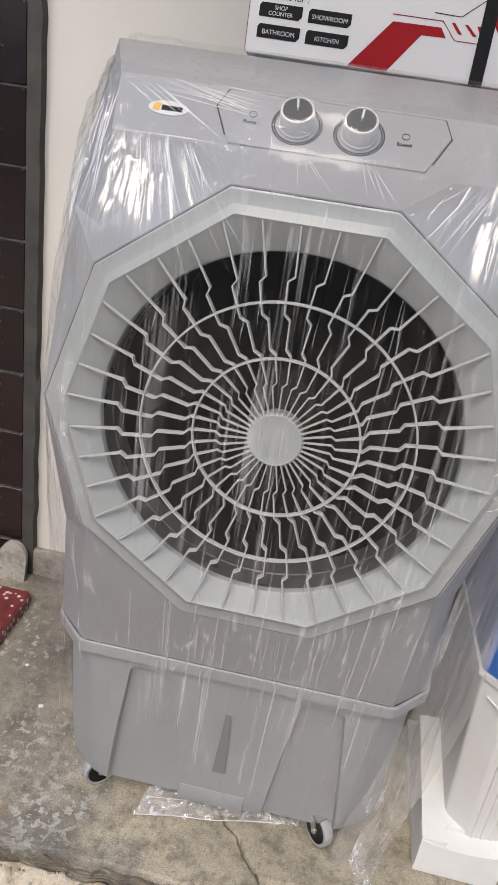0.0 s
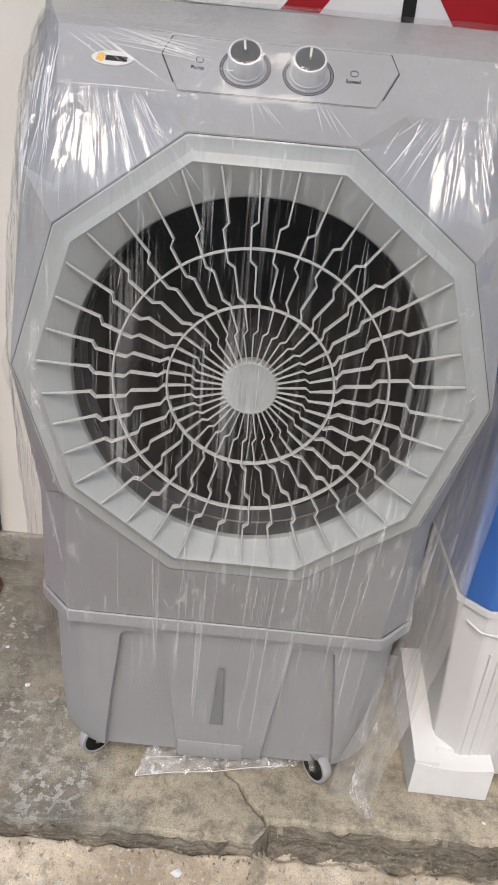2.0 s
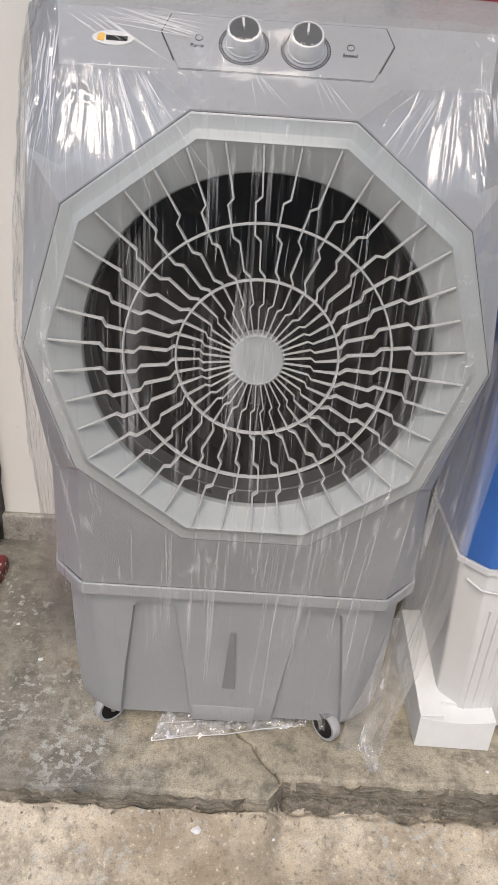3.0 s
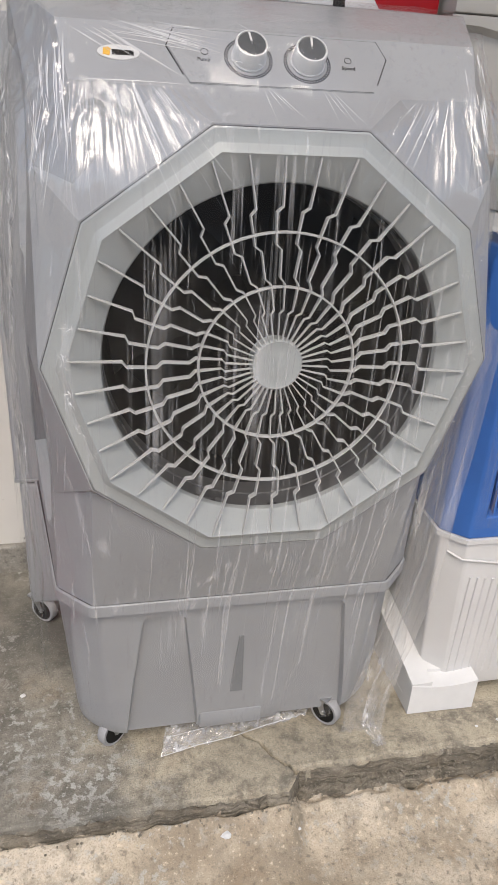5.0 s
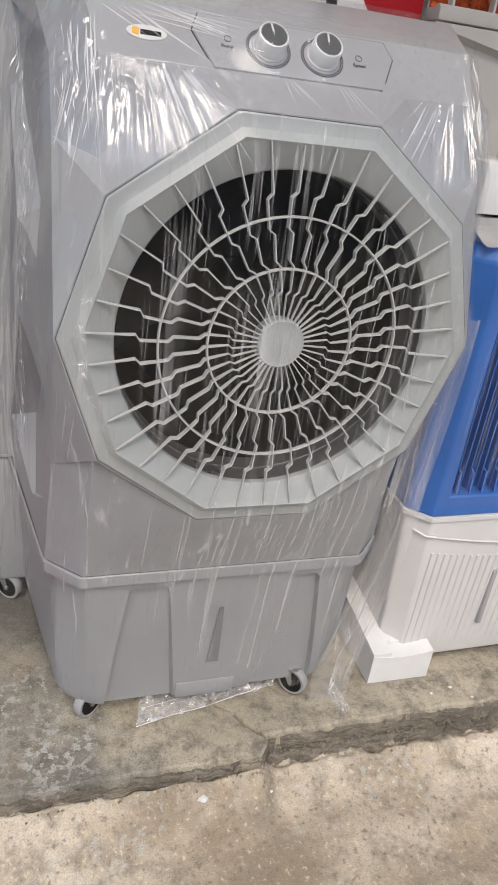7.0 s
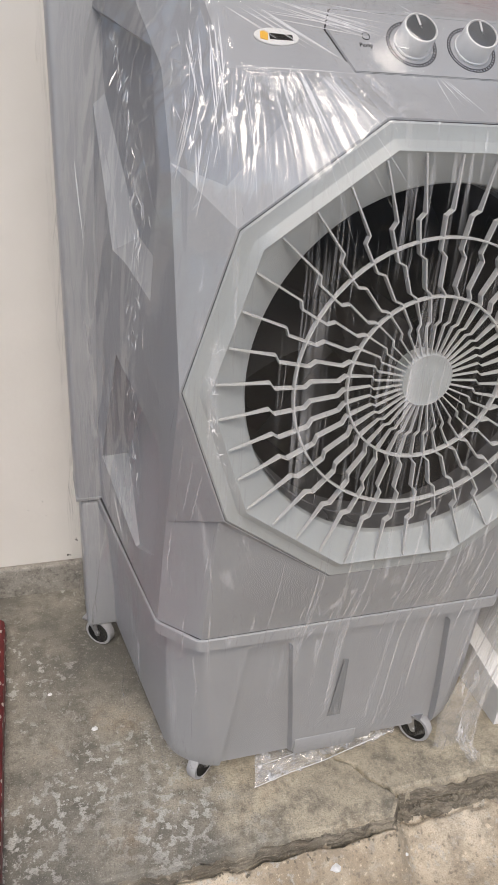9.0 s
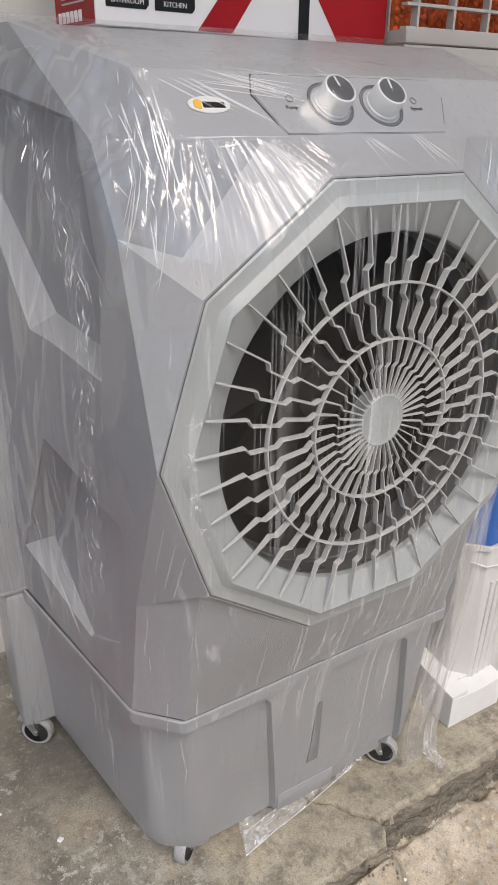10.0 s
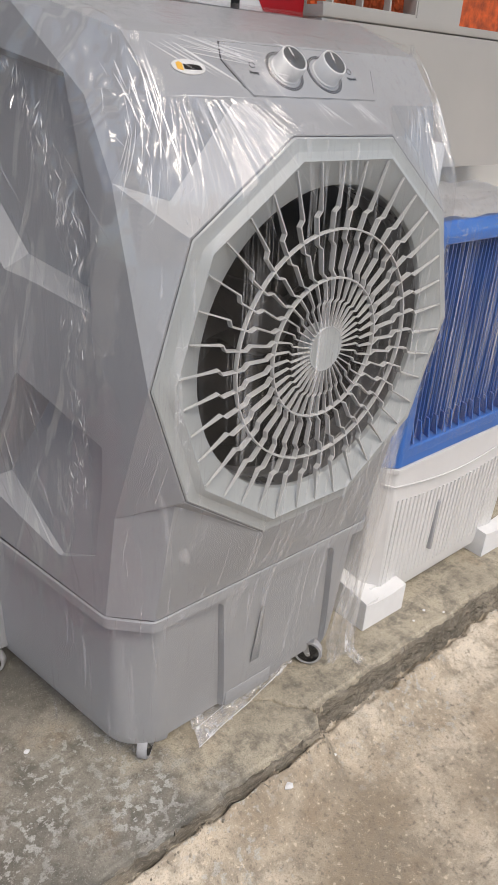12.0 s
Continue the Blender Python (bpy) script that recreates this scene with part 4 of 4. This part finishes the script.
    for k in range(36):                                     # rumpled folds of the seam down the flank
        z = rng.uniform(.70, 1.33)
        y = .125 + .22 * max(0, (z - 1.08) / .3) ** 1.6 + .25 * max(0, .86 - z) ** 1.3 + rng.gauss(0, .018)
        ln, lean = rng.uniform(.02, .07), (-.5 if z > 1.1 else .05) + rng.gauss(0, .2)
        crease((y, z), (y + ln * math.sin(lean), z - ln * math.cos(lean)), rng.choice((.0005, .0008, .0013, .002)), flank, (1, 2), soft, rng.uniform(.3, .7))
    for k in range(20):                                     # on the narrow corner faces down to the foot
        x, z = rng.uniform(-.36, -.29), rng.uniform(.30, 1.0)
        ln = rng.uniform(.05, .16)
        crease((x, z), (x + ln * rng.uniform(-.08, .12), z - ln), rng.choice((.0004, .0008, .0014)), mesh=soft)
    sf = part("film_sheen", soft, SHEEN_LINE, wrap, "long taut lines in the film, their sheen painted pale", smooth=60)
    sf["kind"] = "stuff"
    sf.visible_shadow = False

    crease((-.288, 1.307), (-.13, 1.307), .0007)
    for ang in (168, 176, 178, 187, 189, 196, 206, 26, 17, 7, 3, 356, 352, 349, 342, 333, 324, 315):   # torn bits where the ribs pierce the film
        for k in range(10):
            c = Vector(polar(.314 + rng.gauss(0, .004), radians(ang + rng.gauss(0, .8)), 0))
            a0, ln = rng.uniform(0, 6.3), rng.uniform(.003, .010)
            crease((c.x, c.z), (c.x + ln * math.cos(a0), c.z + ln * math.sin(a0)), rng.choice((.0003, .0005, .0008)), blunt=.5)
    for k in range(380):                                    # glints of the crumpled seam down the flank
        z = rng.uniform(.66, 1.34)
        y = .125 + .22 * max(0, (z - 1.08) / .3) ** 1.6 + .25 * max(0, .86 - z) ** 1.3 + rng.gauss(0, .016)
        glint(y, z, rng.choice((.0015, .0025, .004, .007, .011)) * (1.2 if z > 1.0 else .8), flank, (1, 2))
    crease((.225, .54), (.30, .66), .0022, flank, (1, 2))
    crease((.46, 1.16), (.40, 1.02), .0030, flank, (1, 2))
    cr = part("film_glints", bm, GLINT_CREASE, wrap, "creases of the film with their glints painted white", smooth=20)
    cr["kind"] = "stuff"
    cr.visible_shadow = False

    # pinched tails of film

    def tail(pts, w, stuff=FILM_DENSE, name="film_fold"):
        pts = [Vector(p) for p in pts]
        rows = []
        n = 40
        for i in range(n + 1):
            k = i / n * (len(pts) - 1)
            a = min(int(k), len(pts) - 2)
            c = pts[a].lerp(pts[a + 1], k - a)
            row = []
            for j in range(41):
                s = j / 40 - .5
                off = Vector((s * w, .25 * w * fbm((s * 5, i * .06, pts[0].x * 9), 2) + .10 * w * abs(noise.noise((s * 17, i * .12, 3))), 0))
                row.append(c + off + Vector((0, 0, .012 * fbm((s * 6, i * .2, 4)))))
            rows.append(row)
        o = part(name, loft(rows, closed=False), stuff, wrap, "bunched fold of clear film", smooth=180)
        o.visible_shadow = False
    tail([(.385, .10, .95), (.385, .105, .70), (.372, .105, .45), (.335, .10, .22), (.300, .09, .08), (.285, .075, .004)], .098, FILM_DRAPE)
    tail([(.30, .07, .12), (.288, .06, .05), (.315, .03, .006)], .03)
    return wrap


build_film()


def build_scrap():
    """The torn strip of film on the floor under the cooler."""
    rows = []
    for i in range(60):
        a = i / 59
        row = []
        for j in range(16):
            b = j / 15
            x = -.17 + .34 * a + .03 * b
            y = .078 + .060 * a + (.10 - .06 * a) * b + .008 * fbm((a * 9, b * 3, 2))
            z = .004 + .030 * abs(fbm((a * 9, b * 5, 5), 4)) + .012 * math.sin(b * 3.1) * (1 - a * .6)
            row.append((x, y, z))
        rows.append(row)
    o = part("plastic_scrap", loft(rows, closed=False), FILM_SCRAP, smooth=180)
    o.visible_shadow = False
    # whitened tubes along the folds stand for their highlights
    for j, r in ((0, .0010), (5, .0007), (13, .0009)):
        f = part("fold", tube([Vector(row[j]) + Vector((0, 0, .001)) for row in rows[j % 4::14]], r, 6), GLINT_CREASE, o, "folded edge of the film with its highlight painted white", smooth=60)
    tagged(o, "crumpled scrap of clear film lying on the cement floor", "plastic scrap")


build_scrap()


# ---- carton on top ----
def build_carton():
    root = thing("carton", "white carton with red and black print on the cooler", "carton", at=pose(-.201, .495, 1.4515, 0, 0, 5.0))
    L, D, H = .632, .15, .34
    part("carton_body", box(0, L, 0, D, 0, H, .003), CARD, root, smooth=40)
    face = Matrix(((1, 0, 0, 0), (0, 0, -1, -.0003), (0, 1, 0, 0), (0, 0, 0, 1)))
    side = Matrix(((0, 0, -1, -.0003), (-1, 0, 0, D), (0, 1, 0, 0), (0, 0, 0, 1)))

    def ink(name, pts, m=CARD_RED, lift=0.0, at=face, label=""):
        part(name, extruded(pts, .0005, at @ pose(0, 0, lift)), m, root, label)
    ink("red_print", [(.186, .002), (.253, .080), (.338, .081), (.349, .066), (.306, .065), (.257, .002)], label="red angular print")
    ink("red_print", [(.409, .119), (.455, .121), (.560, .121), (.590, .34), (.630, .34), (.630, .002), (.502, .002)], label="red angular print")
    ink("red_print", [(.50, .150), (.53, .165), (.53, .2), (.49, .19)], label="red angular print")
    ink("white_print", [(.528, .150), (.545, .097), (.628, .090), (.628, .128), (.562, .13), (.553, .155)], CARD, .0006, label="white chevron print")
    ink("orange_print", [(.439, .097), (.548, .097), (.556, .079), (.458, .078)], ORANGE, .0006, label="orange patch")
    ink("grey_print", [(.21, .235), (.269, .191), (.346, .190), (.381, .148), (.484, .146), (.442, .208), (.430, .26), (.21, .26)], PRINT_GREY, label="grey angular print")
    for (x0, x1) in ((.354, .373), (.377, .399), (.399, .412)):
        ink("red_slash", [(x0, .0905), (x0 + .006, .0905), (x1 + .003, .0745), (x1 - .004, .0745)])
    for line, m in (([(.250, .091), (.339, .091), (.365, .064), (.430, .064)], CARD_RED), ([(.322, .102), (.369, .101), (.405, .130), (.494, .129)], BLACK)):
        part("fine_line", tube([face @ Vector((x, y, .0003)) for x, y in line], .0007, 6), m, root, "fine printed line")
    for x, z, text in ((.018, .059, "SHOP\nCOUNTER"), (.105, .059, "SHOWROOM"), (.018, .026, "BATHROOM"), (.105, .026, "KITCHEN")):
        ink("black_label", [(x + .004, z + .022), (x + .076, z + .022), (x + .076, z + .006), (x + .070, z), (x, z), (x, z + .017)], BLACK, label="black word label")
        two = "\n" in text
        words(text, .0092 if two else .0105, face @ pose(x + .038, z + (.0125 if two else .0065), .0009), WHITE_PL, root, "CENTER")
    words("Suitable for :", .0155, face @ pose(.024, .088, .0005), BLACK, root)
    words("energy", .0165, face @ pose(.069, .119, .0005), BLACK, root)
    words("saver", .0165, face @ pose(.143, .119, .0005), BLACK, root)
    words("eco", .012, face @ pose(.037, .116, .0005), PRINT_GREY, root)
    words("friendly", .0075, face @ pose(.034, .1095, .0005), PRINT_GREY, root)
    leaf = [(.024, .130), (.020, .141), (.024, .150), (.033, .143), (.034, .134), (.040, .134), (.042, .146), (.051, .157), (.055, .142), (.050, .131), (.040, .127), (.037, .118), (.034, .120), (.035, .127)]
    ink("leaf_print", leaf, GREEN, label="green leaf symbol")
    ink("house_print", [(.120, .121), (.120, .137), (.130, .146), (.141, .137), (.141, .121)], GREEN, label="green house symbol")
    for x in (.124, .1315):
        for z in (.126, .1335):
            ink("window_print", [(x, z), (x + .005, z), (x + .005, z + .005), (x, z + .005)], CARD, .0006)
    part("roof_print", tube([face @ Vector(p) for p in ((.116, .136, 0), (.130, .149, 0), (.145, .136, 0))], .001, 6), BLACK, root)
    part("plug_print", tube([face @ Vector(p) for p in ((.130, .121, 0), (.130, .114, 0), (.124, .110, 0))], .0018, 6), BLACK, root)
    # fan picture at the upper edge, as plain wire rings
    for r in (.03, .055, .08, .105):
        part("ring_print", tube([face @ Vector((.46 + r * math.cos(k * math.tau / 48), .315 + r * math.sin(k * math.tau / 48) * .92, 0)) for k in range(48) if .315 + r * math.sin(k * math.tau / 48) * .92 < .335], .0007, 6), BLACK, root)
    ink("side_print", [(.002, .002), (D - .002, .002), (D - .002, H - .002), (.002, H - .002)], CARD_RED, 0, side, "red side of the carton")
    for k in range(6):
        ink("side_mark", [(.014 + .0155 * k, .008), (.026 + .0155 * k, .008), (.026 + .0155 * k, .024), (.014 + .0155 * k, .024)], CARD, .0006, side)
    for k in range(4):
        ink("text_bar", [(.03, .034 + .007 * k), (.115, .034 + .007 * k), (.115, .0365 + .007 * k), (.03, .0365 + .007 * k)], PRINT_GREY, .0006, side)
    strap = bmesh.new()
    box(.405, .429, -.0022, -.0009, -.001, H + .001, 0, 2, strap)
    box(.405, .429, -.0022, D + .002, H, H + .0012, 0, 2, strap)
    part("strap", strap, BLACK, root, "dark packing strap")


build_carton()


# ---- the blue and white cooler ----
def build_blue():
    root = thing("air_cooler", "blue and white box-shaped air cooler standing on foam corners", "air cooler")
    x0, x1, y0, y1, zt, z1 = .440, 1.135, .135, .60, .468, 1.075

    def outline(dx, dy, z):
        return [(x0 + dx, y1, z), (x0 + dx, y0 + .045, z), (x0 + .048 + dx, y0 + dy, z), (x1 - .048 - dx, y0 + dy, z), (x1 - dx, y0 + .045, z), (x1 - dx, y1, z)]
    tank = part("tank", loft([outline(.030, .018, .028), outline(.022, .012, .05), outline(.004, .002, .44), outline(.004, .002, zt)], True, True, True), WHITE_PL, root, "white lower tank with fine upright ribs")
    bevelled(tank, .006, 20)
    for k in range(30):
        x = x0 + .075 + k * .0187
        part("tank_rib", tube([(x, y0 + .013, .075), (x, y0 + .003, .38 - .035 * math.sin((x - x0) / (x1 - x0) * math.pi))], .0035, 6), WHITE_PL, tank, smooth=60)
    arc = [(x0 + .02 + (x1 - x0 - .04) * i / 30, y0 - .001 + (.03 if i in (0, 30) else 0), .425 - .04 * math.sin(i / 30 * math.pi)) for i in range(31)]
    part("tank_moulding", tube(arc, .0027, 8), WHITE_PL, tank, "curved moulding line", smooth=60)
    part("level_window", box(.704, .716, y0 - .004, y0 + .012, .135, .300, .004), PRINT_GREY, root, "narrow grey level window", smooth=40)
    part("rim", loft([outline(-.004, -.004, zt - .008), outline(-.004, -.004, zt + .003)], True, True, True), WHITE_PL, root, "white rim of the tank")
    # blue upper frame with a front opening
    body = part("body", loft([outline(0, 0, zt + .003), outline(0, 0, z1 - .03), outline(.012, .012, z1)], True, True, True), BLUE, root, "blue upper housing")
    cut = [box(.520, 1.055, .0, .215, .525, 1.025)]
    carve(body, cut)
    bevelled(body, .006, 20)
    for k in range(34):
        x = .528 + k * .0158
        pts = [(-.0012, y0 + .030, .527), (.0012, y0 + .030, .527), (.0012 + .004, y0 + .075, .527), (-.0012 + .004, y0 + .075, .527)]
        top = [(a, b, 1.023) for a, b, _ in pts]
        o = part("louvre", loft([pts, top], True, True, True), BLUE, root)
        o.location.x = x
    for k in range(16):
        x = .535 + k * .033
        tooth = [(x, y0 + .006, .527), (x + .004, y0 + .006, .527), (x + .016, y0 + .045, .527), (x + .012, y0 + .045, .527)]
        up = [(a + .006, b + .012, .575) for a, b, _ in tooth]
        part("louvre_tooth", loft([tooth, up], True, True, True), BLUE, root)
    # near-black sheet painted as the shade between and behind the louvres
    part("louvre_shade", box(.518, 1.057, .2125, .2145, .523, 1.027), SHADE_DARK, root, "near-black sheet standing for the shade behind the louvres")
    part("brand_bar", box(.735, .80, y0 + .004, y0 + .0062, 1.030, 1.040), CARD_RED, root, "small red printed mark")
    # film over its front
    rows = []
    for i in range(121):
        x = .475 + .66 * i / 120
        row = []
        for j in range(60):
            z = .50 + .62 * j / 59
            yy = y0 - .006 + max(0, abs(x - .7875) - .29) * .85 + .004 * noise.noise((x * 60, 1, z * 2.5)) + max(0, z - 1.06) * 1.2
            row.append((x, yy, z))
        rows.append(row)
    w = thing("plastic_wrap", "clear packing film stretched over the blue cooler", "packing film")
    o = part("film_sheet", loft(rows, closed=False), FILM, w, smooth=180)
    o.visible_shadow = False
    rng = random.Random(12)
    # thin pale strips painted as sheen on the stretched film
    lines = bmesh.new()
    for k in range(70):
        x, z0 = rng.uniform(.50, 1.10), rng.uniform(.80, 1.06)
        z1, ww = z0 - rng.uniform(.12, .5), rng.choice((.0004, .0007, .0012))
        z1 = max(z1, .51)
        yy = y0 - .0095 + max(0, abs(x - .7875) - .29) * .85
        q = [(x - ww * .2, z0), (x + ww, (z0 + z1) / 2), (x, z1), (x - ww, (z0 + z1) / 2)]
        lines.faces.new([lines.verts.new((px, yy - .002 * (i == 1), pz)) for i, (px, pz) in enumerate(q)])
    for k in range(40):
        x, z = rng.uniform(.48, 1.10), rng.uniform(1.03, 1.075)
        yy = y0 - .0095 + max(0, abs(x - .7875) - .29) * .85 + max(0, z - 1.06) * 1.2
        s = rng.uniform(.004, .018)
        lines.faces.new([lines.verts.new(p) for p in ((x - s, yy, z), (x, yy - .001, z + s * .22), (x + s, yy, z + rng.uniform(-.3, .3) * s), (x, yy, z - s * .08))])
    o = part("film_sheen", lines, SHEEN_LINE, w, "lines stretched in the film, their sheen painted white")
    o["kind"] = "stuff"
    o.visible_shadow = False
    # foam corners below and a foam tray on top
    for fx in (.412, .985):
        base = [(fx, .110), (fx + .165, .107), (fx + .168, .50), (fx, .50)]
        lo = [(x, y, .001) for x, y in base]
        hi = [(x, y, .030) for x, y in base]
        f = part("foam_block", loft([lo, hi], True, True, True), FOAM)
        tagged(f, "white foam packing block under the blue cooler", "foam block", group="foam blocks under the blue cooler")
        edge = []
        for x, h in zip(np.linspace(fx, fx + .165, 15), [.088 - .010 * math.sin(math.pi * i / 14) for i in range(15)]):
            yf = .1098 - .003 * (x - fx) / .165
            edge.append([(x, yf, .0295), (x, yf, h), (x, .1515, h + .006), (x, .1515, .0295)])
        part("foam_lip", loft(edge, True, True, True), FOAM, f)
        side_ = [[(fx + .0005, y, .0295), (fx + .0005, y, .092 + .05 * k), (fx + .050, y, .094 + .05 * k), (fx + .050, y, .0295)] for k, y in zip(np.linspace(0, 1, 9), np.linspace(.111, .40, 9))]
        if fx < .5:
            tri = [(fx + .0495, .151), (fx + .100, .151), (fx + .0495, .205)]
            part("foam_fillet", loft([[(x, y, .0295) for x, y in tri], [(x, y, h) for (x, y), h in zip(tri, (.096, .090, .108))]], True, True, True), FOAM, f)
            part("foam_wall", loft(side_, True, True, True), FOAM, f)
    rows = []
    for i in range(61):
        x = .45 + .68 * i / 60
        rows.append([(x, .15 + .34 * j / 30, 1.080 + .010 * noise.noise((x * 12, j * .3, 4)) + .01 * min(1, j / 4)) for j in range(31)])
    bm = loft(rows, closed=False)
    bmesh.ops.solidify(bm, geom=bm.faces[:], thickness=.012)
    o = part("foam_sheet", bm, FOAM, smooth=60)
    tagged(o, "crumpled white foam sheet on top of the blue cooler", "foam sheet")


build_blue()


# ---- the cooler stacked above it ----
def build_upper():
    root = thing("air_cooler", "warm grey air cooler with orange honeycomb pads stacked on top", "air cooler")
    x0, x1, y0, y1 = .437, 1.60, .50, .79
    tank = part("tank", loft([[(x0 + .02, y1, 1.128), (x0 + .02, y0 + .012, 1.128), (x1, y0 + .012, 1.128), (x1, y1, 1.128)],
                              [(x0, y1, 1.453), (x0, y0, 1.453), (x1, y0, 1.453), (x1, y1, 1.453)]], True, True, True), UPPER, root, "warm grey lower tank")
    rec = [(.45, 1.437), (.50, 1.435), (.64, 1.412), (.685, 1.36), (.69, 1.20), (.45, 1.20)]
    cuts = [loft([[(x, y0 - .05, z) for x, z in rec], [(x, y0 + .004, z) for x, z in rec], [(.55 + (x - .55) * .9, y0 + .02, 1.3 + (z - 1.3) * .92) for x, z in rec]], True, True, True)]
    carve(tank, cuts)
    bevelled(tank, .010, 25)
    up = part("body", box(x0 + .006, x1, y0 + .004, y1, 1.456, 2.05, .006), UPPER, root, "warm grey upper housing", smooth=40)
    carve(up, [box(.30, .772, y0 - .05, y0 + .06, 1.480, 1.95), box(.952, 1.50, y0 - .05, y0 + .06, 1.476, 1.95)])
    for a, b in ((.447, .772), (.953, 1.50)):
        pad = part("honeycomb_pad", box(a, b, y0 + .050, y0 + .060, 1.48, 1.95), HONEY, root, "orange honeycomb cooling pad")
        if a < .7:
            for k in range(4):
                x = .770 - k * .099
                part("grid_bar", box(x - .003, x + .003, y0 + .006, y0 + .026, 1.481, 1.949, .001), UPPER, root)
            for k in range(12):
                z = 1.4825 + k * .041
                part("grid_bar", box(a - .004, b, y0 + .0065, y0 + .0255, z - .003, z + .003, .001), UPPER, root)
    rng = random.Random(3)
    bm = bmesh.new()
    for i in range(22):
        for j in range(14):
            x, z = .450 + i * .0146, 1.484 + j * .016
            c = Vector((x + rng.uniform(-.001, .001), y0 + .044, z + (i % 2) * .008))
            vs = [bm.verts.new(c + Vector((dx, rng.uniform(-.006, .005), dz))) for dx, dz in ((-.0073, 0), (0, .008), (.0073, 0), (0, -.008))]
            bm.faces.new(vs)
    w = part("pad_relief", bm, HONEY, root)
    w["kind"] = "stuff"
    foam = part("foam_block", box(.58, .835, .40, .495, 1.096, 1.205, .004), FOAM, smooth=40)
    pad = part("foam_block", box(.96, 1.10, .70, .78, 1.0765, 1.1275), FOAM)
    tagged(pad, "white foam block between the two stacked coolers", "foam block")
    tagged(foam, "white foam corner block under the stacked grey cooler", "foam block")


build_upper()


# ---- small things ----
def build_plate():
    rows = []
    for k in range(24):
        a = math.pi * k / 23
        rows.append((-.765 - .045 * math.cos(a), .06 + .055 * math.sin(a)))
    pts = [(-.72, .0)] + [(x, z) for x, z in rows[::-1]] + [(-.81, .0)]
    bm = loft([[(x, .74 + z * .25, z) for x, z in pts], [(x, .755 + z * .25, z) for x, z in pts]], True, True, True)
    o = part("cement_lump", bm, PLINTH, smooth=40)
    tagged(o, "rounded grey cement lump at the foot of the pillar", "cement lump")


build_plate()


def build_chips():
    rng = random.Random(8)
    spots = [(-.055, -.095, .012), (.10, -.09, .005), (.62, .06, .006), (.56, .05, .005), (.66, .02, .005), (-.47, .30, .008), (-.56, .42, .006)]
    for k, (x, y, s) in enumerate(spots):
        bm = bmesh.new()
        bmesh.ops.create_icosphere(bm, subdivisions=1, radius=s)
        for v in bm.verts:
            v.co = Vector((v.co.x * rng.uniform(.8, 1.2), v.co.y * rng.uniform(.6, 1), v.co.z * .3 + .001))
        o = part("paint_chip", bm, FOAM)
        slope = -.092 + (.082 if x < .09 else .062) * max(0, min(1, 1 - (edge_y(x) - y - .012) / .12)) ** 1.4
        o.location = (x, y, (slope + .003 if y < -.03 else .001) + s * .2)
        tagged(o, "small white chip lying on the cement", "debris", group="white chips on the ground")
    bm = bmesh.new()
    for k in range(520):
        x = rng.uniform(-.6, 1.1) if k < 160 else rng.uniform(.08, 1.0)
        y = edge_y(x) - .012 - abs(rng.gauss(0, .014))
        s = rng.uniform(.001, .0046)
        m = pose(x, y, -.092 + (.082 if x < .09 else .062) * max(0, min(1, 1 - (edge_y(x) - y - .012) / .12)) ** 1.4 + s * .2, rng.uniform(0, 90), rng.uniform(0, 90), rng.uniform(0, 90)) @ Matrix.Diagonal((s, s * .8, s * .5, 1))
        me = bpy.data.meshes.new("t")
        b = bmesh.new()
        bmesh.ops.create_icosphere(b, subdivisions=1, radius=1, matrix=m)
        b.to_mesh(me)
        b.free()
        bm.from_mesh(me)
        bpy.data.meshes.remove(me)
    o = part("gravel", bm, BROKEN)
    tagged(o, "loose crumbs of broken cement along the step", "gravel", kind="stuff")


build_chips()


# ---- tiles of the pillar ----
def build_tiles():
    bm = box(-.148, .148, -.006, .001, -.0855, .0855, .0016, 1)
    first = None
    for c in range(5):
        for r in range(18):
            if first is None:
                first = part("tile", bm, TILE, WALL_TILED)
                o = first
            else:
                o = new("tile", first.data)
                o.parent = WALL_TILED
            o.location = (-.9015 - c * .300, .8035, .194 + .1765 * (r - 1))


build_tiles()
